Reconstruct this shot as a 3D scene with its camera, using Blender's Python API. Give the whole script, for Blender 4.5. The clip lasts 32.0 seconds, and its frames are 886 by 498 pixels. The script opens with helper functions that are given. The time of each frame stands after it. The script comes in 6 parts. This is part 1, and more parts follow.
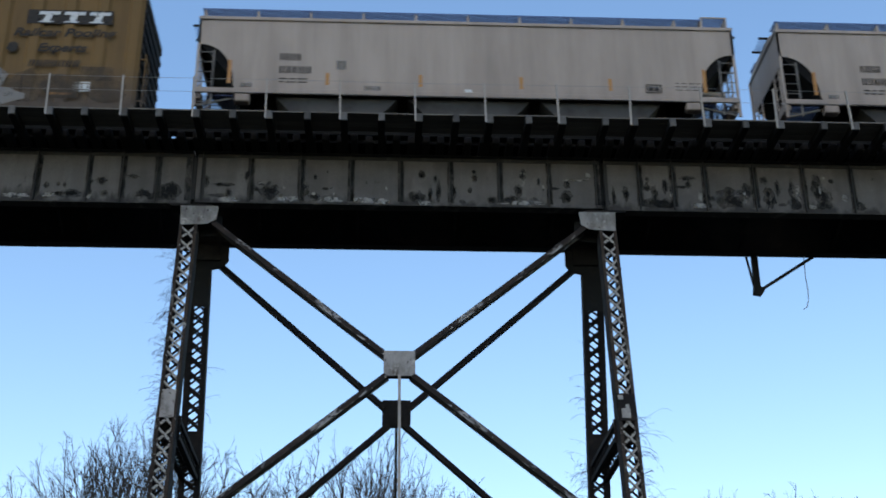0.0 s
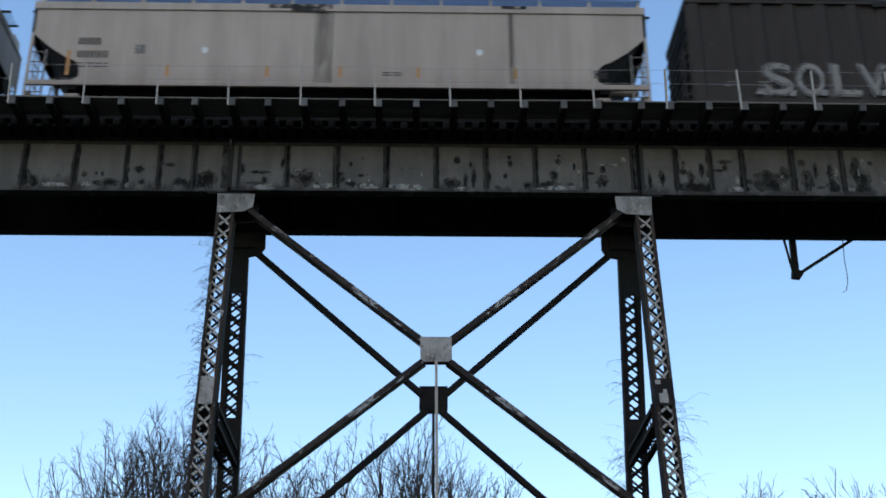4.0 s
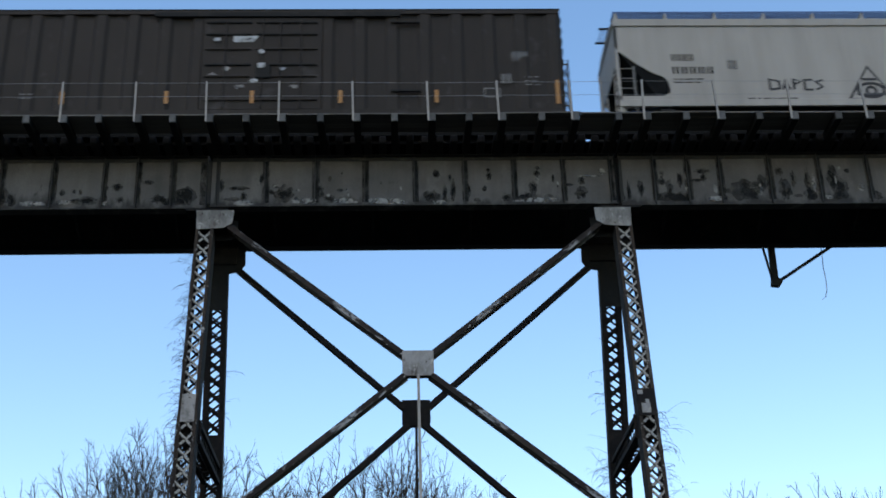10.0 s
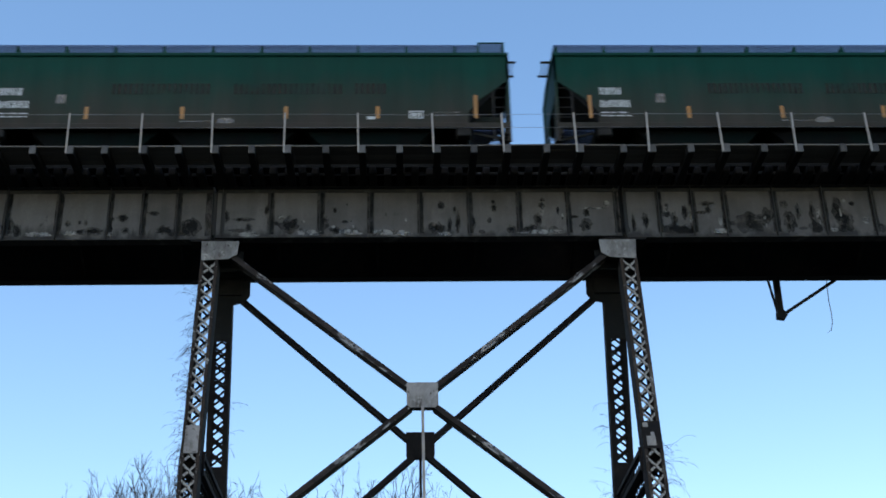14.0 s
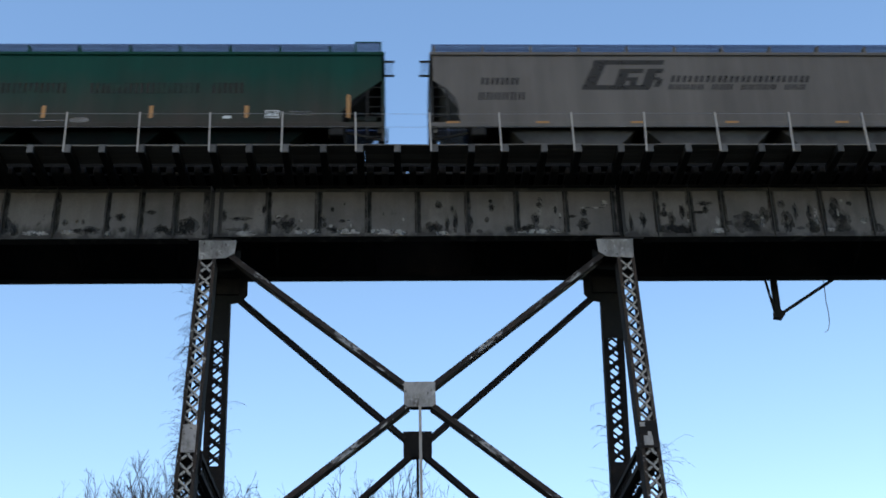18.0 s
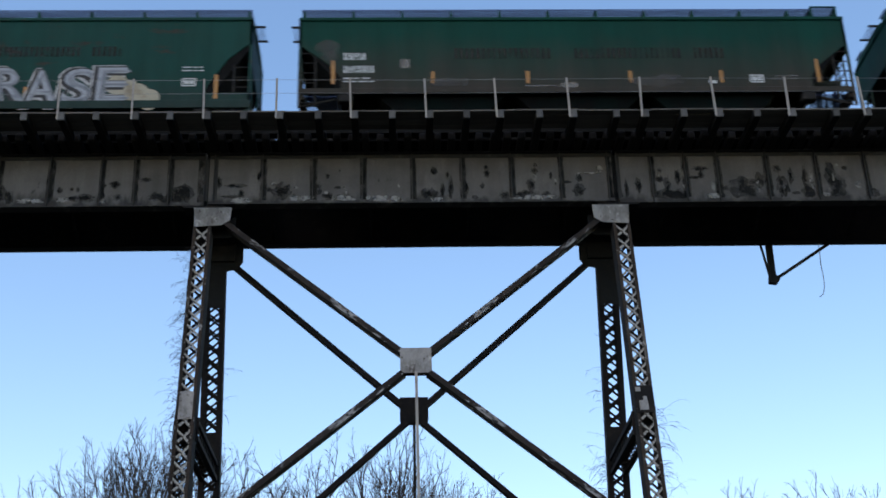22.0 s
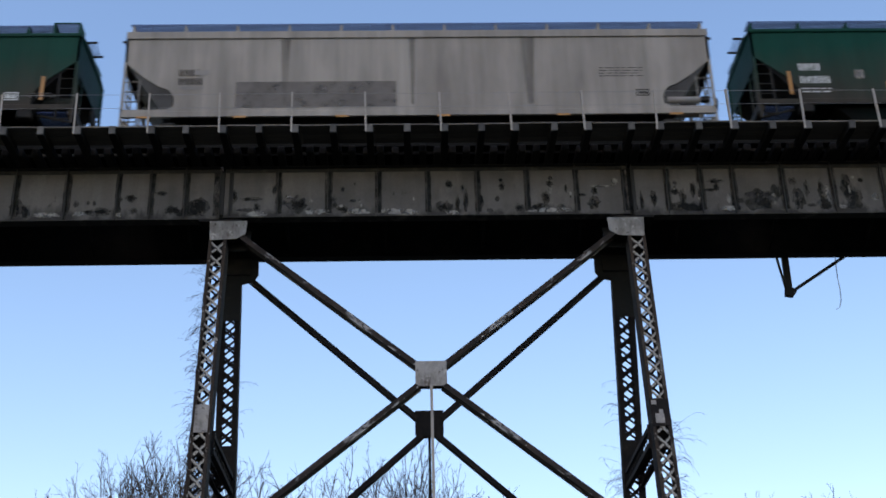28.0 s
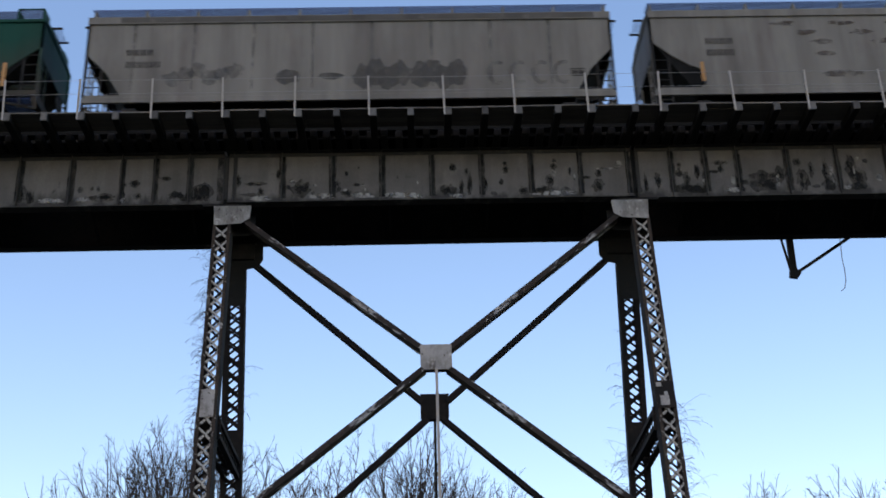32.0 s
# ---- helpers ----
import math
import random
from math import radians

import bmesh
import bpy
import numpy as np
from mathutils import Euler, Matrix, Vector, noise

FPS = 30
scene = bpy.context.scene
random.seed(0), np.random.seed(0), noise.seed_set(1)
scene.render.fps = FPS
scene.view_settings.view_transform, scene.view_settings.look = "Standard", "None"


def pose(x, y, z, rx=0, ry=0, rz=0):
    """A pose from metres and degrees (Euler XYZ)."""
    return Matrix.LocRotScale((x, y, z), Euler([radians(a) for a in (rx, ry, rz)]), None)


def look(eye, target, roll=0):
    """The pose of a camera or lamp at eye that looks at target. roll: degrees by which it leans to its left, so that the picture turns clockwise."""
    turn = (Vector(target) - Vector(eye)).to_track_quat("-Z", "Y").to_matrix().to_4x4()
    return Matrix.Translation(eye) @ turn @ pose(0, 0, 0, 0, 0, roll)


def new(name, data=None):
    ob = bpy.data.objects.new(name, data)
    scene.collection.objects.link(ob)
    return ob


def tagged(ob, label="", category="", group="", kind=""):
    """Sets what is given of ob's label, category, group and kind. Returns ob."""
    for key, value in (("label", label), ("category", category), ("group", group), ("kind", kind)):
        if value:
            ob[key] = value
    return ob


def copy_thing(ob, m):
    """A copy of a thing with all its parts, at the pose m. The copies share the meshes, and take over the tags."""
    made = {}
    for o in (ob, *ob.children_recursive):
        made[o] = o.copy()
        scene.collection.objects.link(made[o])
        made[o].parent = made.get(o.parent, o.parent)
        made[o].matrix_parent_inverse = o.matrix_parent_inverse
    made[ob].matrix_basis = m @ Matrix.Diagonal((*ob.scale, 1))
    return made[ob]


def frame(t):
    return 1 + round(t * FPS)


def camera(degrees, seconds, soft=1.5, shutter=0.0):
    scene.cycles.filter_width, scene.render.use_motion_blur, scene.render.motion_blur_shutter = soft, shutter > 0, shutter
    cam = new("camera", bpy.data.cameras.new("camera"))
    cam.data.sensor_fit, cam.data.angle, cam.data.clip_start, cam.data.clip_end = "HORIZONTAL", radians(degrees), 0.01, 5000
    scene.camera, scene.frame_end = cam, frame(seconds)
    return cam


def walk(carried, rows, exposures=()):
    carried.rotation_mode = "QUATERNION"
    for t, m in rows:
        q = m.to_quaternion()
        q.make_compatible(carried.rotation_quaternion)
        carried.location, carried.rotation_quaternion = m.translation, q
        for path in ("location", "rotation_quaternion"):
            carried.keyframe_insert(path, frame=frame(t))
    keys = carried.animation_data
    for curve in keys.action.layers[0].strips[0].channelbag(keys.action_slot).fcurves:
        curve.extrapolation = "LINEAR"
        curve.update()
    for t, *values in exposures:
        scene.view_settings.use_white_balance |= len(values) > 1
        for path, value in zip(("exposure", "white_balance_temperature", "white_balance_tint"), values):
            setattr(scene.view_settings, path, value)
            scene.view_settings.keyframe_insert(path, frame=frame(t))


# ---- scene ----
# World: x along the bridge, y away from the eye, z up. The eye stands still, hand-held, 1.6 m over the valley floor.
EYE = (0.0, 0.0, 1.6)
cam = camera(37.65, 32.0, soft=1.7, shutter=0.3)
TURNS = [
    (0, 115.55, 0.49, -2.94), (0.5, 115.66, 0.33, -1.71), (1, 115.66, 0.63, -2.64), (1.5, 115.41, 0.87, -2.77),
    (2, 115.43, 1.06, -2.33), (2.5, 115.44, 0.68, -1.05), (3, 115.07, 0.23, -1.36), (3.5, 114.90, 0.26, -1.20),
    (5.5, 115.14, 0.08, -2.10), (6, 114.93, 0.31, -2.18), (6.5, 114.83, 0.83, -2.08), (7, 115.83, 0.48, -2.34),
    (7.5, 116.16, 1.16, -2.09), (8, 116.34, 1.22, -2.11), (8.5, 116.31, 1.43, -1.86), (9, 115.95, 1.54, -1.81),
    (9.5, 115.75, 1.43, -1.74), (10, 115.52, 1.39, -1.73), (10.5, 115.76, 0.99, -1.58), (11, 116.05, 0.97, -1.68),
    (11.5, 116.06, 0.81, -1.67), (12, 116.45, 0.92, -1.59), (12.5, 116.93, 0.94, -1.65), (13, 117.09, 0.97, -1.50),
    (13.5, 117.08, 1.11, -1.56), (14, 116.92, 1.16, -1.61), (14.5, 116.83, 1.24, -1.69), (15, 116.58, 1.30, -1.69),
    (15.5, 116.67, 1.51, -1.87), (17.5, 116.65, 0.98, -1.68), (18, 116.89, 1.15, -1.74), (18.5, 116.77, 1.20, -1.72),
    (19, 116.58, 1.19, -1.58), (19.5, 116.55, 1.30, -2.04), (20, 116.16, 1.29, -1.82), (20.5, 116.08, 1.42, -1.91),
    (21, 115.86, 1.50, -1.79), (21.5, 115.65, 1.54, -1.72), (22, 115.40, 1.45, -1.81), (22.5, 115.38, 1.47, -1.64),
    (23, 115.40, 1.48, -1.56), (23.5, 115.48, 1.38, -1.60), (24, 115.37, 1.43, -1.33), (24.5, 115.32, 1.31, -1.36),
    (25, 115.42, 1.12, -1.19), (25.5, 115.66, 0.94, -1.13), (27.5, 116.10, 1.07, -1.08), (28, 115.99, 1.25, -1.17),
    (28.5, 116.13, 1.18, -0.89), (29, 116.44, 0.90, -1.49), (29.5, 116.51, 1.18, -1.84), (30, 116.65, 1.58, -1.33),
    (30.5, 116.24, 1.16, -1.74), (31, 115.57, 0.31, -1.44), (31.5, 115.57, 1.59, -0.66), (32, 115.27, 1.48, -0.85),
]
# stops, kelvin and tint of the film camera's own exposure and white balance
TONE = [(0, 1.28, 7700, 11), (6, 1.28, 7690, 10.5), (13, 1.28, 7480, 9.5), (17, 1.28, 7650, 11), (21, 1.28, 7800, 13.5), (25, 1.29, 8050, 17), (32, 1.3, 8350, 20)]
walk(cam, [(t, pose(*EYE, rx, ry, rz)) for t, rx, ry, rz in TURNS], TONE)

# ---- daylight: clear winter sky, the sun veiled behind the eye ----
SUN_TURN = radians(202)
SUN_UP = radians(50)
world = bpy.data.worlds.new("dusk_sky")
scene.world = world
world.use_nodes = True
wn = world.node_tree
sky = wn.nodes.new("ShaderNodeTexSky")
sky.sky_type = "NISHITA"
sky.sun_disc = False
sky.sun_elevation, sky.sun_rotation = SUN_UP, SUN_TURN
sky.altitude, sky.air_density, sky.dust_density, sky.ozone_density = 200, 1.0, 0.4, 1.2
bg = wn.nodes["Background"]
bg.inputs["Strength"].default_value = 0.13
deep = wn.nodes.new("ShaderNodeHueSaturation")
deep.inputs["Saturation"].default_value = 1.18
wn.links.new(sky.outputs["Color"], deep.inputs["Color"])
wn.links.new(deep.outputs["Color"], bg.inputs["Color"])
sun = new("sun", bpy.data.lights.new("sun", "SUN"))
sun.data.energy, sun.data.angle, sun.data.color = 0.2, radians(20), (1.0, 0.95, 0.89)
sun_way = Vector((math.sin(SUN_TURN) * math.cos(SUN_UP), math.cos(SUN_TURN) * math.cos(SUN_UP), math.sin(SUN_UP)))
sun.matrix_world = look(sun_way * 100, (0, 0, 0))

# ---- mesh helpers ----
def box(bm, x0, x1, y0, y1, z0, z1):
    v = [bm.verts.new(p) for p in ((x0, y0, z0), (x1, y0, z0), (x1, y1, z0), (x0, y1, z0), (x0, y0, z1), (x1, y0, z1), (x1, y1, z1), (x0, y1, z1))]
    for f in ((0, 3, 2, 1), (4, 5, 6, 7), (0, 1, 5, 4), (1, 2, 6, 5), (2, 3, 7, 6), (3, 0, 4, 7)):
        bm.faces.new([v[i] for i in f])
    return bm


def beam(bm, p, q, w, h, side=(0, 1, 0)):
    """A bar from p to q, w across the direction of side's normal, h along side."""
    p, q = Vector(p), Vector(q)
    a = (q - p).normalized()
    s = Vector(side)
    s = (s - a * s.dot(a)).normalized()
    n = a.cross(s)
    v = []
    for e in (p, q):
        for i, j in ((-1, -1), (1, -1), (1, 1), (-1, 1)):
            v.append(bm.verts.new(e + n * (i * w / 2) + s * (j * h / 2)))
    for f in ((0, 3, 2, 1), (4, 5, 6, 7), (0, 1, 5, 4), (1, 2, 6, 5), (2, 3, 7, 6), (3, 0, 4, 7)):
        bm.faces.new([v[i] for i in f])
    return bm


def tube(bm, pts, radii, n=5):
    """A tapered tube along points."""
    rings = []
    for i, p in enumerate(pts):
        p = Vector(p)
        a = (Vector(pts[min(i + 1, len(pts) - 1)]) - Vector(pts[max(i - 1, 0)])).normalized()
        s = a.orthogonal().normalized()
        t = a.cross(s)
        r = radii[i] if not isinstance(radii, (int, float)) else radii
        rings.append([bm.verts.new(p + (s * math.cos(k * 2 * math.pi / n) + t * math.sin(k * 2 * math.pi / n)) * r) for k in range(n)])
    for a, b in zip(rings, rings[1:]):
        for k in range(n):
            bm.faces.new((a[k], a[(k + 1) % n], b[(k + 1) % n], b[k]))
    bm.faces.new(list(reversed(rings[0])))
    bm.faces.new(rings[-1])
    return bm


def prism(bm, outline, y0, y1):
    """An outline of (x, z) points, drawn out from y0 to y1."""
    a = [bm.verts.new((x, y0, z)) for x, z in outline]
    b = [bm.verts.new((x, y1, z)) for x, z in outline]
    n = len(a)
    bm.faces.new(a)
    bm.faces.new(list(reversed(b)))
    for i in range(n):
        bm.faces.new((a[i], b[i], b[(i + 1) % n], a[(i + 1) % n]))
    return bm


def mesh_of(name, bm, material, bevel=0.0, smooth=False):
    if bevel:
        bmesh.ops.bevel(bm, geom=bm.edges[:], offset=bevel, segments=1, affect="EDGES", clamp_overlap=True)
    bmesh.ops.recalc_face_normals(bm, faces=bm.faces[:])
    me = bpy.data.meshes.new(name)
    bm.to_mesh(me)
    bm.free()
    if smooth:
        me.polygons.foreach_set("use_smooth", [True] * len(me.polygons))
    me.materials.append(material)
    return me


def part(name, bm, material, parent, label="", bevel=0.0, smooth=False, at=None):
    ob = new(name, mesh_of(name, bm, material, bevel, smooth))
    ob.parent = parent
    if at is not None:
        ob.matrix_basis = at
    return tagged(ob, label)


def thing(name, label, category, group="", kind="", at=None):
    ob = new(name)
    ob.empty_display_size = 0.3
    if at is not None:
        ob.matrix_basis = at
    return tagged(ob, label, category, group, kind)


def B():
    return bmesh.new()


# ---- materials ----
ONE = (1, 1, 1)


def material(name, base, rough=0.7, metal=0.0, spots=(), grain=0.15, scale=6.0, bump=0.15, per_piece=0.0, streak=0.0, spec=0.3, grime=None, worn=None):
    """base: linear colour. spots: (colour, scale, low, high, stretch) laid over it where a noise passes from low to high. grain: fine light and dark.
    streak: how much vertical runs of dirt darken it. grime: (colour, low, high, noise scale, stretch, gain), dirt below an uneven height.
    worn: (low, high, scale), paint that has partly gone, where a noise is under low."""
    m = bpy.data.materials.new(name)
    m.use_nodes = True
    nt = m.node_tree
    b = nt.nodes["Principled BSDF"]
    b.inputs["Roughness"].default_value, b.inputs["Metallic"].default_value = rough, metal
    b.inputs["Specular IOR Level"].default_value = spec
    tc = nt.nodes.new("ShaderNodeTexCoord")

    def noise_at(sc, stretch=(1, 1, 1), detail=4.0):
        mp = nt.nodes.new("ShaderNodeMapping")
        mp.inputs["Scale"].default_value = stretch
        nt.links.new(tc.outputs["Object"], mp.inputs["Vector"])
        n = nt.nodes.new("ShaderNodeTexNoise")
        n.inputs["Scale"].default_value, n.inputs["Detail"].default_value = sc, detail
        n.inputs["Roughness"].default_value = 0.65
        nt.links.new(mp.outputs["Vector"], n.inputs["Vector"])
        return n.outputs["Fac"]

    def ramp(fac, lo, hi, a=0.0, z=1.0):
        r = nt.nodes.new("ShaderNodeMapRange")
        r.inputs["From Min"].default_value, r.inputs["From Max"].default_value = lo, hi
        r.inputs["To Min"].default_value, r.inputs["To Max"].default_value = a, z
        nt.links.new(fac, r.inputs["Value"])
        return r.outputs["Result"]

    def mix(kind, fac, a, c):
        x = nt.nodes.new("ShaderNodeMix")
        x.data_type, x.blend_type = "RGBA", kind
        for sock, v in ((x.inputs["Factor"], fac), (x.inputs["A"], a), (x.inputs["B"], c)):
            if isinstance(v, (tuple, float, int)):
                sock.default_value = v if not isinstance(v, tuple) else (*v, 1)
            else:
                nt.links.new(v, sock)
        return x.outputs["Result"]

    col = tuple(base)
    for c, sc, lo, hi, stretch in spots:
        col = mix("MIX", ramp(noise_at(sc, stretch), lo, hi), col, tuple(c))
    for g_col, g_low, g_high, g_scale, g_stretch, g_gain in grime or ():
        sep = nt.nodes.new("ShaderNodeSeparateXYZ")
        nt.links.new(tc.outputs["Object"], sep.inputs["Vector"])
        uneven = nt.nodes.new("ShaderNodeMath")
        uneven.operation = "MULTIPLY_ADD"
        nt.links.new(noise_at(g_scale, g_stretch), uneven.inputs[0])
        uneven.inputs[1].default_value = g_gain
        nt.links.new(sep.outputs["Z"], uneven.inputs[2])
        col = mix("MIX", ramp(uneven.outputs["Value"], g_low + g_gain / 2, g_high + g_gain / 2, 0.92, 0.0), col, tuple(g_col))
    if streak:
        col = mix("MULTIPLY", 1.0, col, mix("MIX", ramp(noise_at(1.6, (1, 1, 0.08)), 0.35, 0.7), (1.0, 1.0, 1.0), (1 - streak,) * 3))
    g = noise_at(scale * 6, detail=6.0)
    col = mix("MULTIPLY", 1.0, col, mix("MIX", ramp(g, 0.3, 0.7), (1 - grain,) * 3, (1 + grain,) * 3))
    if per_piece:
        oi = nt.nodes.new("ShaderNodeObjectInfo")
        col = mix("MULTIPLY", 1.0, col, mix("MIX", oi.outputs["Random"], (1 - per_piece,) * 3, (1 + per_piece,) * 3))
    nt.links.new(col, b.inputs["Base Color"])
    nt.links.new(ramp(g, 0.3, 0.7, max(0, rough - 0.12), min(1, rough + 0.12)), b.inputs["Roughness"])
    if worn:
        nt.links.new(ramp(noise_at(worn[2], worn[3] if len(worn) > 3 else ONE, 6.0), worn[0], worn[1]), b.inputs["Alpha"])
    if bump:
        bp = nt.nodes.new("ShaderNodeBump")
        bp.inputs["Strength"].default_value, bp.inputs["Distance"].default_value = bump, 0.02
        nt.links.new(noise_at(scale, detail=6.0), bp.inputs["Height"])
        nt.links.new(bp.outputs["Normal"], b.inputs["Normal"])
    return m


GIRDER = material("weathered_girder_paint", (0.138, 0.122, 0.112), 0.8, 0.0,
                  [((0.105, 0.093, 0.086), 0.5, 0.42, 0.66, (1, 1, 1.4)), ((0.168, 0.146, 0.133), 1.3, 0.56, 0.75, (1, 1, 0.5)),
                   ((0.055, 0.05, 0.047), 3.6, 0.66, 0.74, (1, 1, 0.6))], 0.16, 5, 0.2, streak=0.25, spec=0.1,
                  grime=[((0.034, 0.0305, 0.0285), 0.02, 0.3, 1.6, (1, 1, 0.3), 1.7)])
FLAKED = material("flaked_pale_paint", (0.27, 0.255, 0.235), 0.8, 0.0,
                  [((0.052, 0.038, 0.029), 0.8, 0.47, 0.62, ONE), ((0.045, 0.034, 0.027), 3.2, 0.5, 0.56, ONE), ((0.03, 0.024, 0.02), 7.0, 0.55, 0.62, ONE), ((0.36, 0.345, 0.33), 5.0, 0.6, 0.65, ONE)], 0.2, 8, 0.3, spec=0.15)
RUSTY_FLANGE = material("rust_brown_leg_flange", (0.034, 0.025, 0.02), 0.85, 0.0,
                        [((0.026, 0.0205, 0.0175), 1.4, 0.45, 0.6, ONE), ((0.105, 0.093, 0.08), 1.1, 0.55, 0.68, (1, 1, 0.5)), ((0.25, 0.235, 0.22), 4.5, 0.62, 0.67, ONE)], 0.25, 8, 0.3, spec=0.1)
FLECKED = material("rusted_steel_with_paint_flecks", (0.021, 0.0165, 0.015), 0.85, 0.0,
                   [((0.04, 0.03, 0.026), 1.4, 0.5, 0.64, (0.3, 1, 1)), ((0.23, 0.22, 0.215), 1.9, 0.545, 0.61, (0.32, 1, 1)), ((0.32, 0.31, 0.3), 5.0, 0.655, 0.69, (0.6, 1, 1)), ((0.018, 0.0155, 0.0145), 7.0, 0.55, 0.62, (0.5, 1, 1))], 0.25, 8, 0.35, spec=0.1)
SCUFF = material("bare_pale_paint_scuff", (0.26, 0.238, 0.22), 0.8, 0.0, [((0.15, 0.133, 0.124), 4.0, 0.45, 0.6, ONE)], 0.2, 8, 0.1, worn=(0.36, 0.56, 4.5))
SOOT_STAIN = material("black_soot_stain", (0.03, 0.028, 0.027), 0.9, 0.0, (), 0.2, 8, 0.1, worn=(0.37, 0.8, 6.0, (1, 1, 0.6)), spec=0.1)
SOOT_FILM = material("thin_soot_film", (0.027, 0.0255, 0.0248), 0.9, 0.0, (), 0.2, 8, 0.1, worn=(0.34, 1.0, 4.5, (1, 1, 0.6)), spec=0.1)
STIFFENER_EDGE = material("dark_girder_edge", (0.046, 0.043, 0.041), 0.85, 0.0, [((0.08, 0.075, 0.071), 2.0, 0.55, 0.7, (1, 1, 0.3))], 0.2, 6, 0.2, spec=0.1)
PLATE = material("pale_gusset_plate", (0.2313, 0.2153, 0.2018), 0.75, 0.0,
                 [((0.1336, 0.1212, 0.1108), 1.8, 0.44, 0.62, (1, 1, 0.6)), ((0.3084, 0.2881, 0.2636), 4.0, 0.58, 0.66, ONE), ((0.05139, 0.03686, 0.02908), 2.6, 0.58, 0.68, (1, 1, 0.5)), ((0.04624, 0.03686, 0.03089), 7.0, 0.63, 0.68, ONE)], 0.2, 8, 0.25, spec=0.15)
# rusted steel, coloured darker to hold the shade of far and inner faces
DARK_STEEL = material("shaded_rusted_steel", (0.0125, 0.0108, 0.0105), 0.85, 0.0,
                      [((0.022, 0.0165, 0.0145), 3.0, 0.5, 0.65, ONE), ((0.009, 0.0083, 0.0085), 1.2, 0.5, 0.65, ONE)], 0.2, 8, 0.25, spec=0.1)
# near black, the darkness under the deck put into the steel's colour
BLACK_STEEL = material("shade_black_steel", (0.015, 0.0145, 0.0145), 0.85, 0.0, [((0.024, 0.022, 0.02), 2.0, 0.5, 0.7, ONE)], 0.2, 6, 0.2, spec=0.15)
TIE_WOOD = material("creosoted_tie_wood", (0.014, 0.0132, 0.0125), 0.9, 0.0, [((0.024, 0.0225, 0.0215), 4.0, 0.58, 0.72, (4, 1, 4))], 0.25, 12, 0.3, per_piece=0.25, spec=0.1)
BOARD_WOOD = material("weathered_walkway_board", (0.11, 0.096, 0.084), 0.9, 0.0, [((0.084, 0.074, 0.066), 1.5, 0.45, 0.65, (0.4, 4, 4))], 0.2, 12, 0.25, per_piece=0.25, spec=0.15)
OLD_TIMBER = material("old_black_timber", (0.009, 0.0085, 0.008), 0.95, 0.0, [((0.014, 0.0135, 0.013), 3.0, 0.5, 0.65, (0.3, 4, 4))], 0.25, 12, 0.2, spec=0.02)
# paler than the timbers themselves, with the light on their ends painted in
TIE_END = material("lit_timber_end", (0.085, 0.08, 0.076), 0.9, 0.0, [((0.045, 0.042, 0.04), 5.0, 0.45, 0.65, ONE)], 0.25, 14, 0.3, per_piece=0.35, spec=0.1)
GALVANISED = material("galvanised_steel", (0.245, 0.218, 0.194), 0.7, 0.0, [((0.16, 0.135, 0.115), 6.0, 0.5, 0.65, ONE)], 0.12, 10, 0.1)
RAIL_STEEL = material("rail_steel", (0.035, 0.029, 0.026), 0.6, 0.3, [((0.05, 0.036, 0.029), 5.0, 0.45, 0.65, ONE)], 0.2, 10, 0.15)
CABLE = material("dull_cable", (0.2, 0.2, 0.2), 0.6, 0.3, (), 0.1, 10, 0.0)
GROUND = material("dry_winter_grass", (0.048, 0.05, 0.037), 0.95, 0.0, [((0.035, 0.032, 0.024), 0.08, 0.45, 0.6, ONE), ((0.07, 0.066, 0.046), 0.6, 0.5, 0.65, ONE)], 0.3, 2, 0.4, spec=0.1)
BARK = material("bare_grey_bark", (0.04, 0.034, 0.032), 0.95, 0.0, [((0.075, 0.068, 0.062), 1.5, 0.5, 0.65, (1, 1, 0.4))], 0.25, 8, 0.3, spec=0.1)
TWIG = material("brown_twig", (0.036, 0.029, 0.027), 0.95, 0.0, (), 0.2, 8, 0.0, spec=0.1)
CONCRETE = material("footing_concrete", (0.3, 0.29, 0.27), 0.9, 0.0, [((0.18, 0.17, 0.16), 1.5, 0.5, 0.65, ONE)], 0.15, 8, 0.2)

# ---- plan of the bridge ----
X_LEFT, X_RIGHT = -5.47, 6.73          # the two bents of the tower in view
Y_NEAR, Y_FAR = 34.06, 37.15           # outer edges of the two girders
Z_BOTTOM, Z_TOP = 19.31, 21.04         # girder depth
BATTER = 0.154                         # lean of the legs, metres a metre
Z_RAIL = 21.45
Y_TRACK = (Y_NEAR + Y_FAR) / 2
PERIOD = 30.5
BRIDGE_END = 84.0


# ---- ground: one sheet, a flat valley floor with a railway bank at either end of the bridge ----
def ground_height(x, y):
    rise = min(1.0, max(0.0, (abs(x - 0.6) - 78.0) / 16.0))
    rise = rise * rise * (3 - 2 * rise)
    off = max(0.0, abs(y - Y_TRACK) - 4.5)
    bank = max(0.0, 21.0 - off / 1.7) * rise
    near = 0.25 * noise.noise(Vector((x * 0.05, y * 0.05, 0)))
    return bank + near * (1 if bank < 0.1 else 0.3)


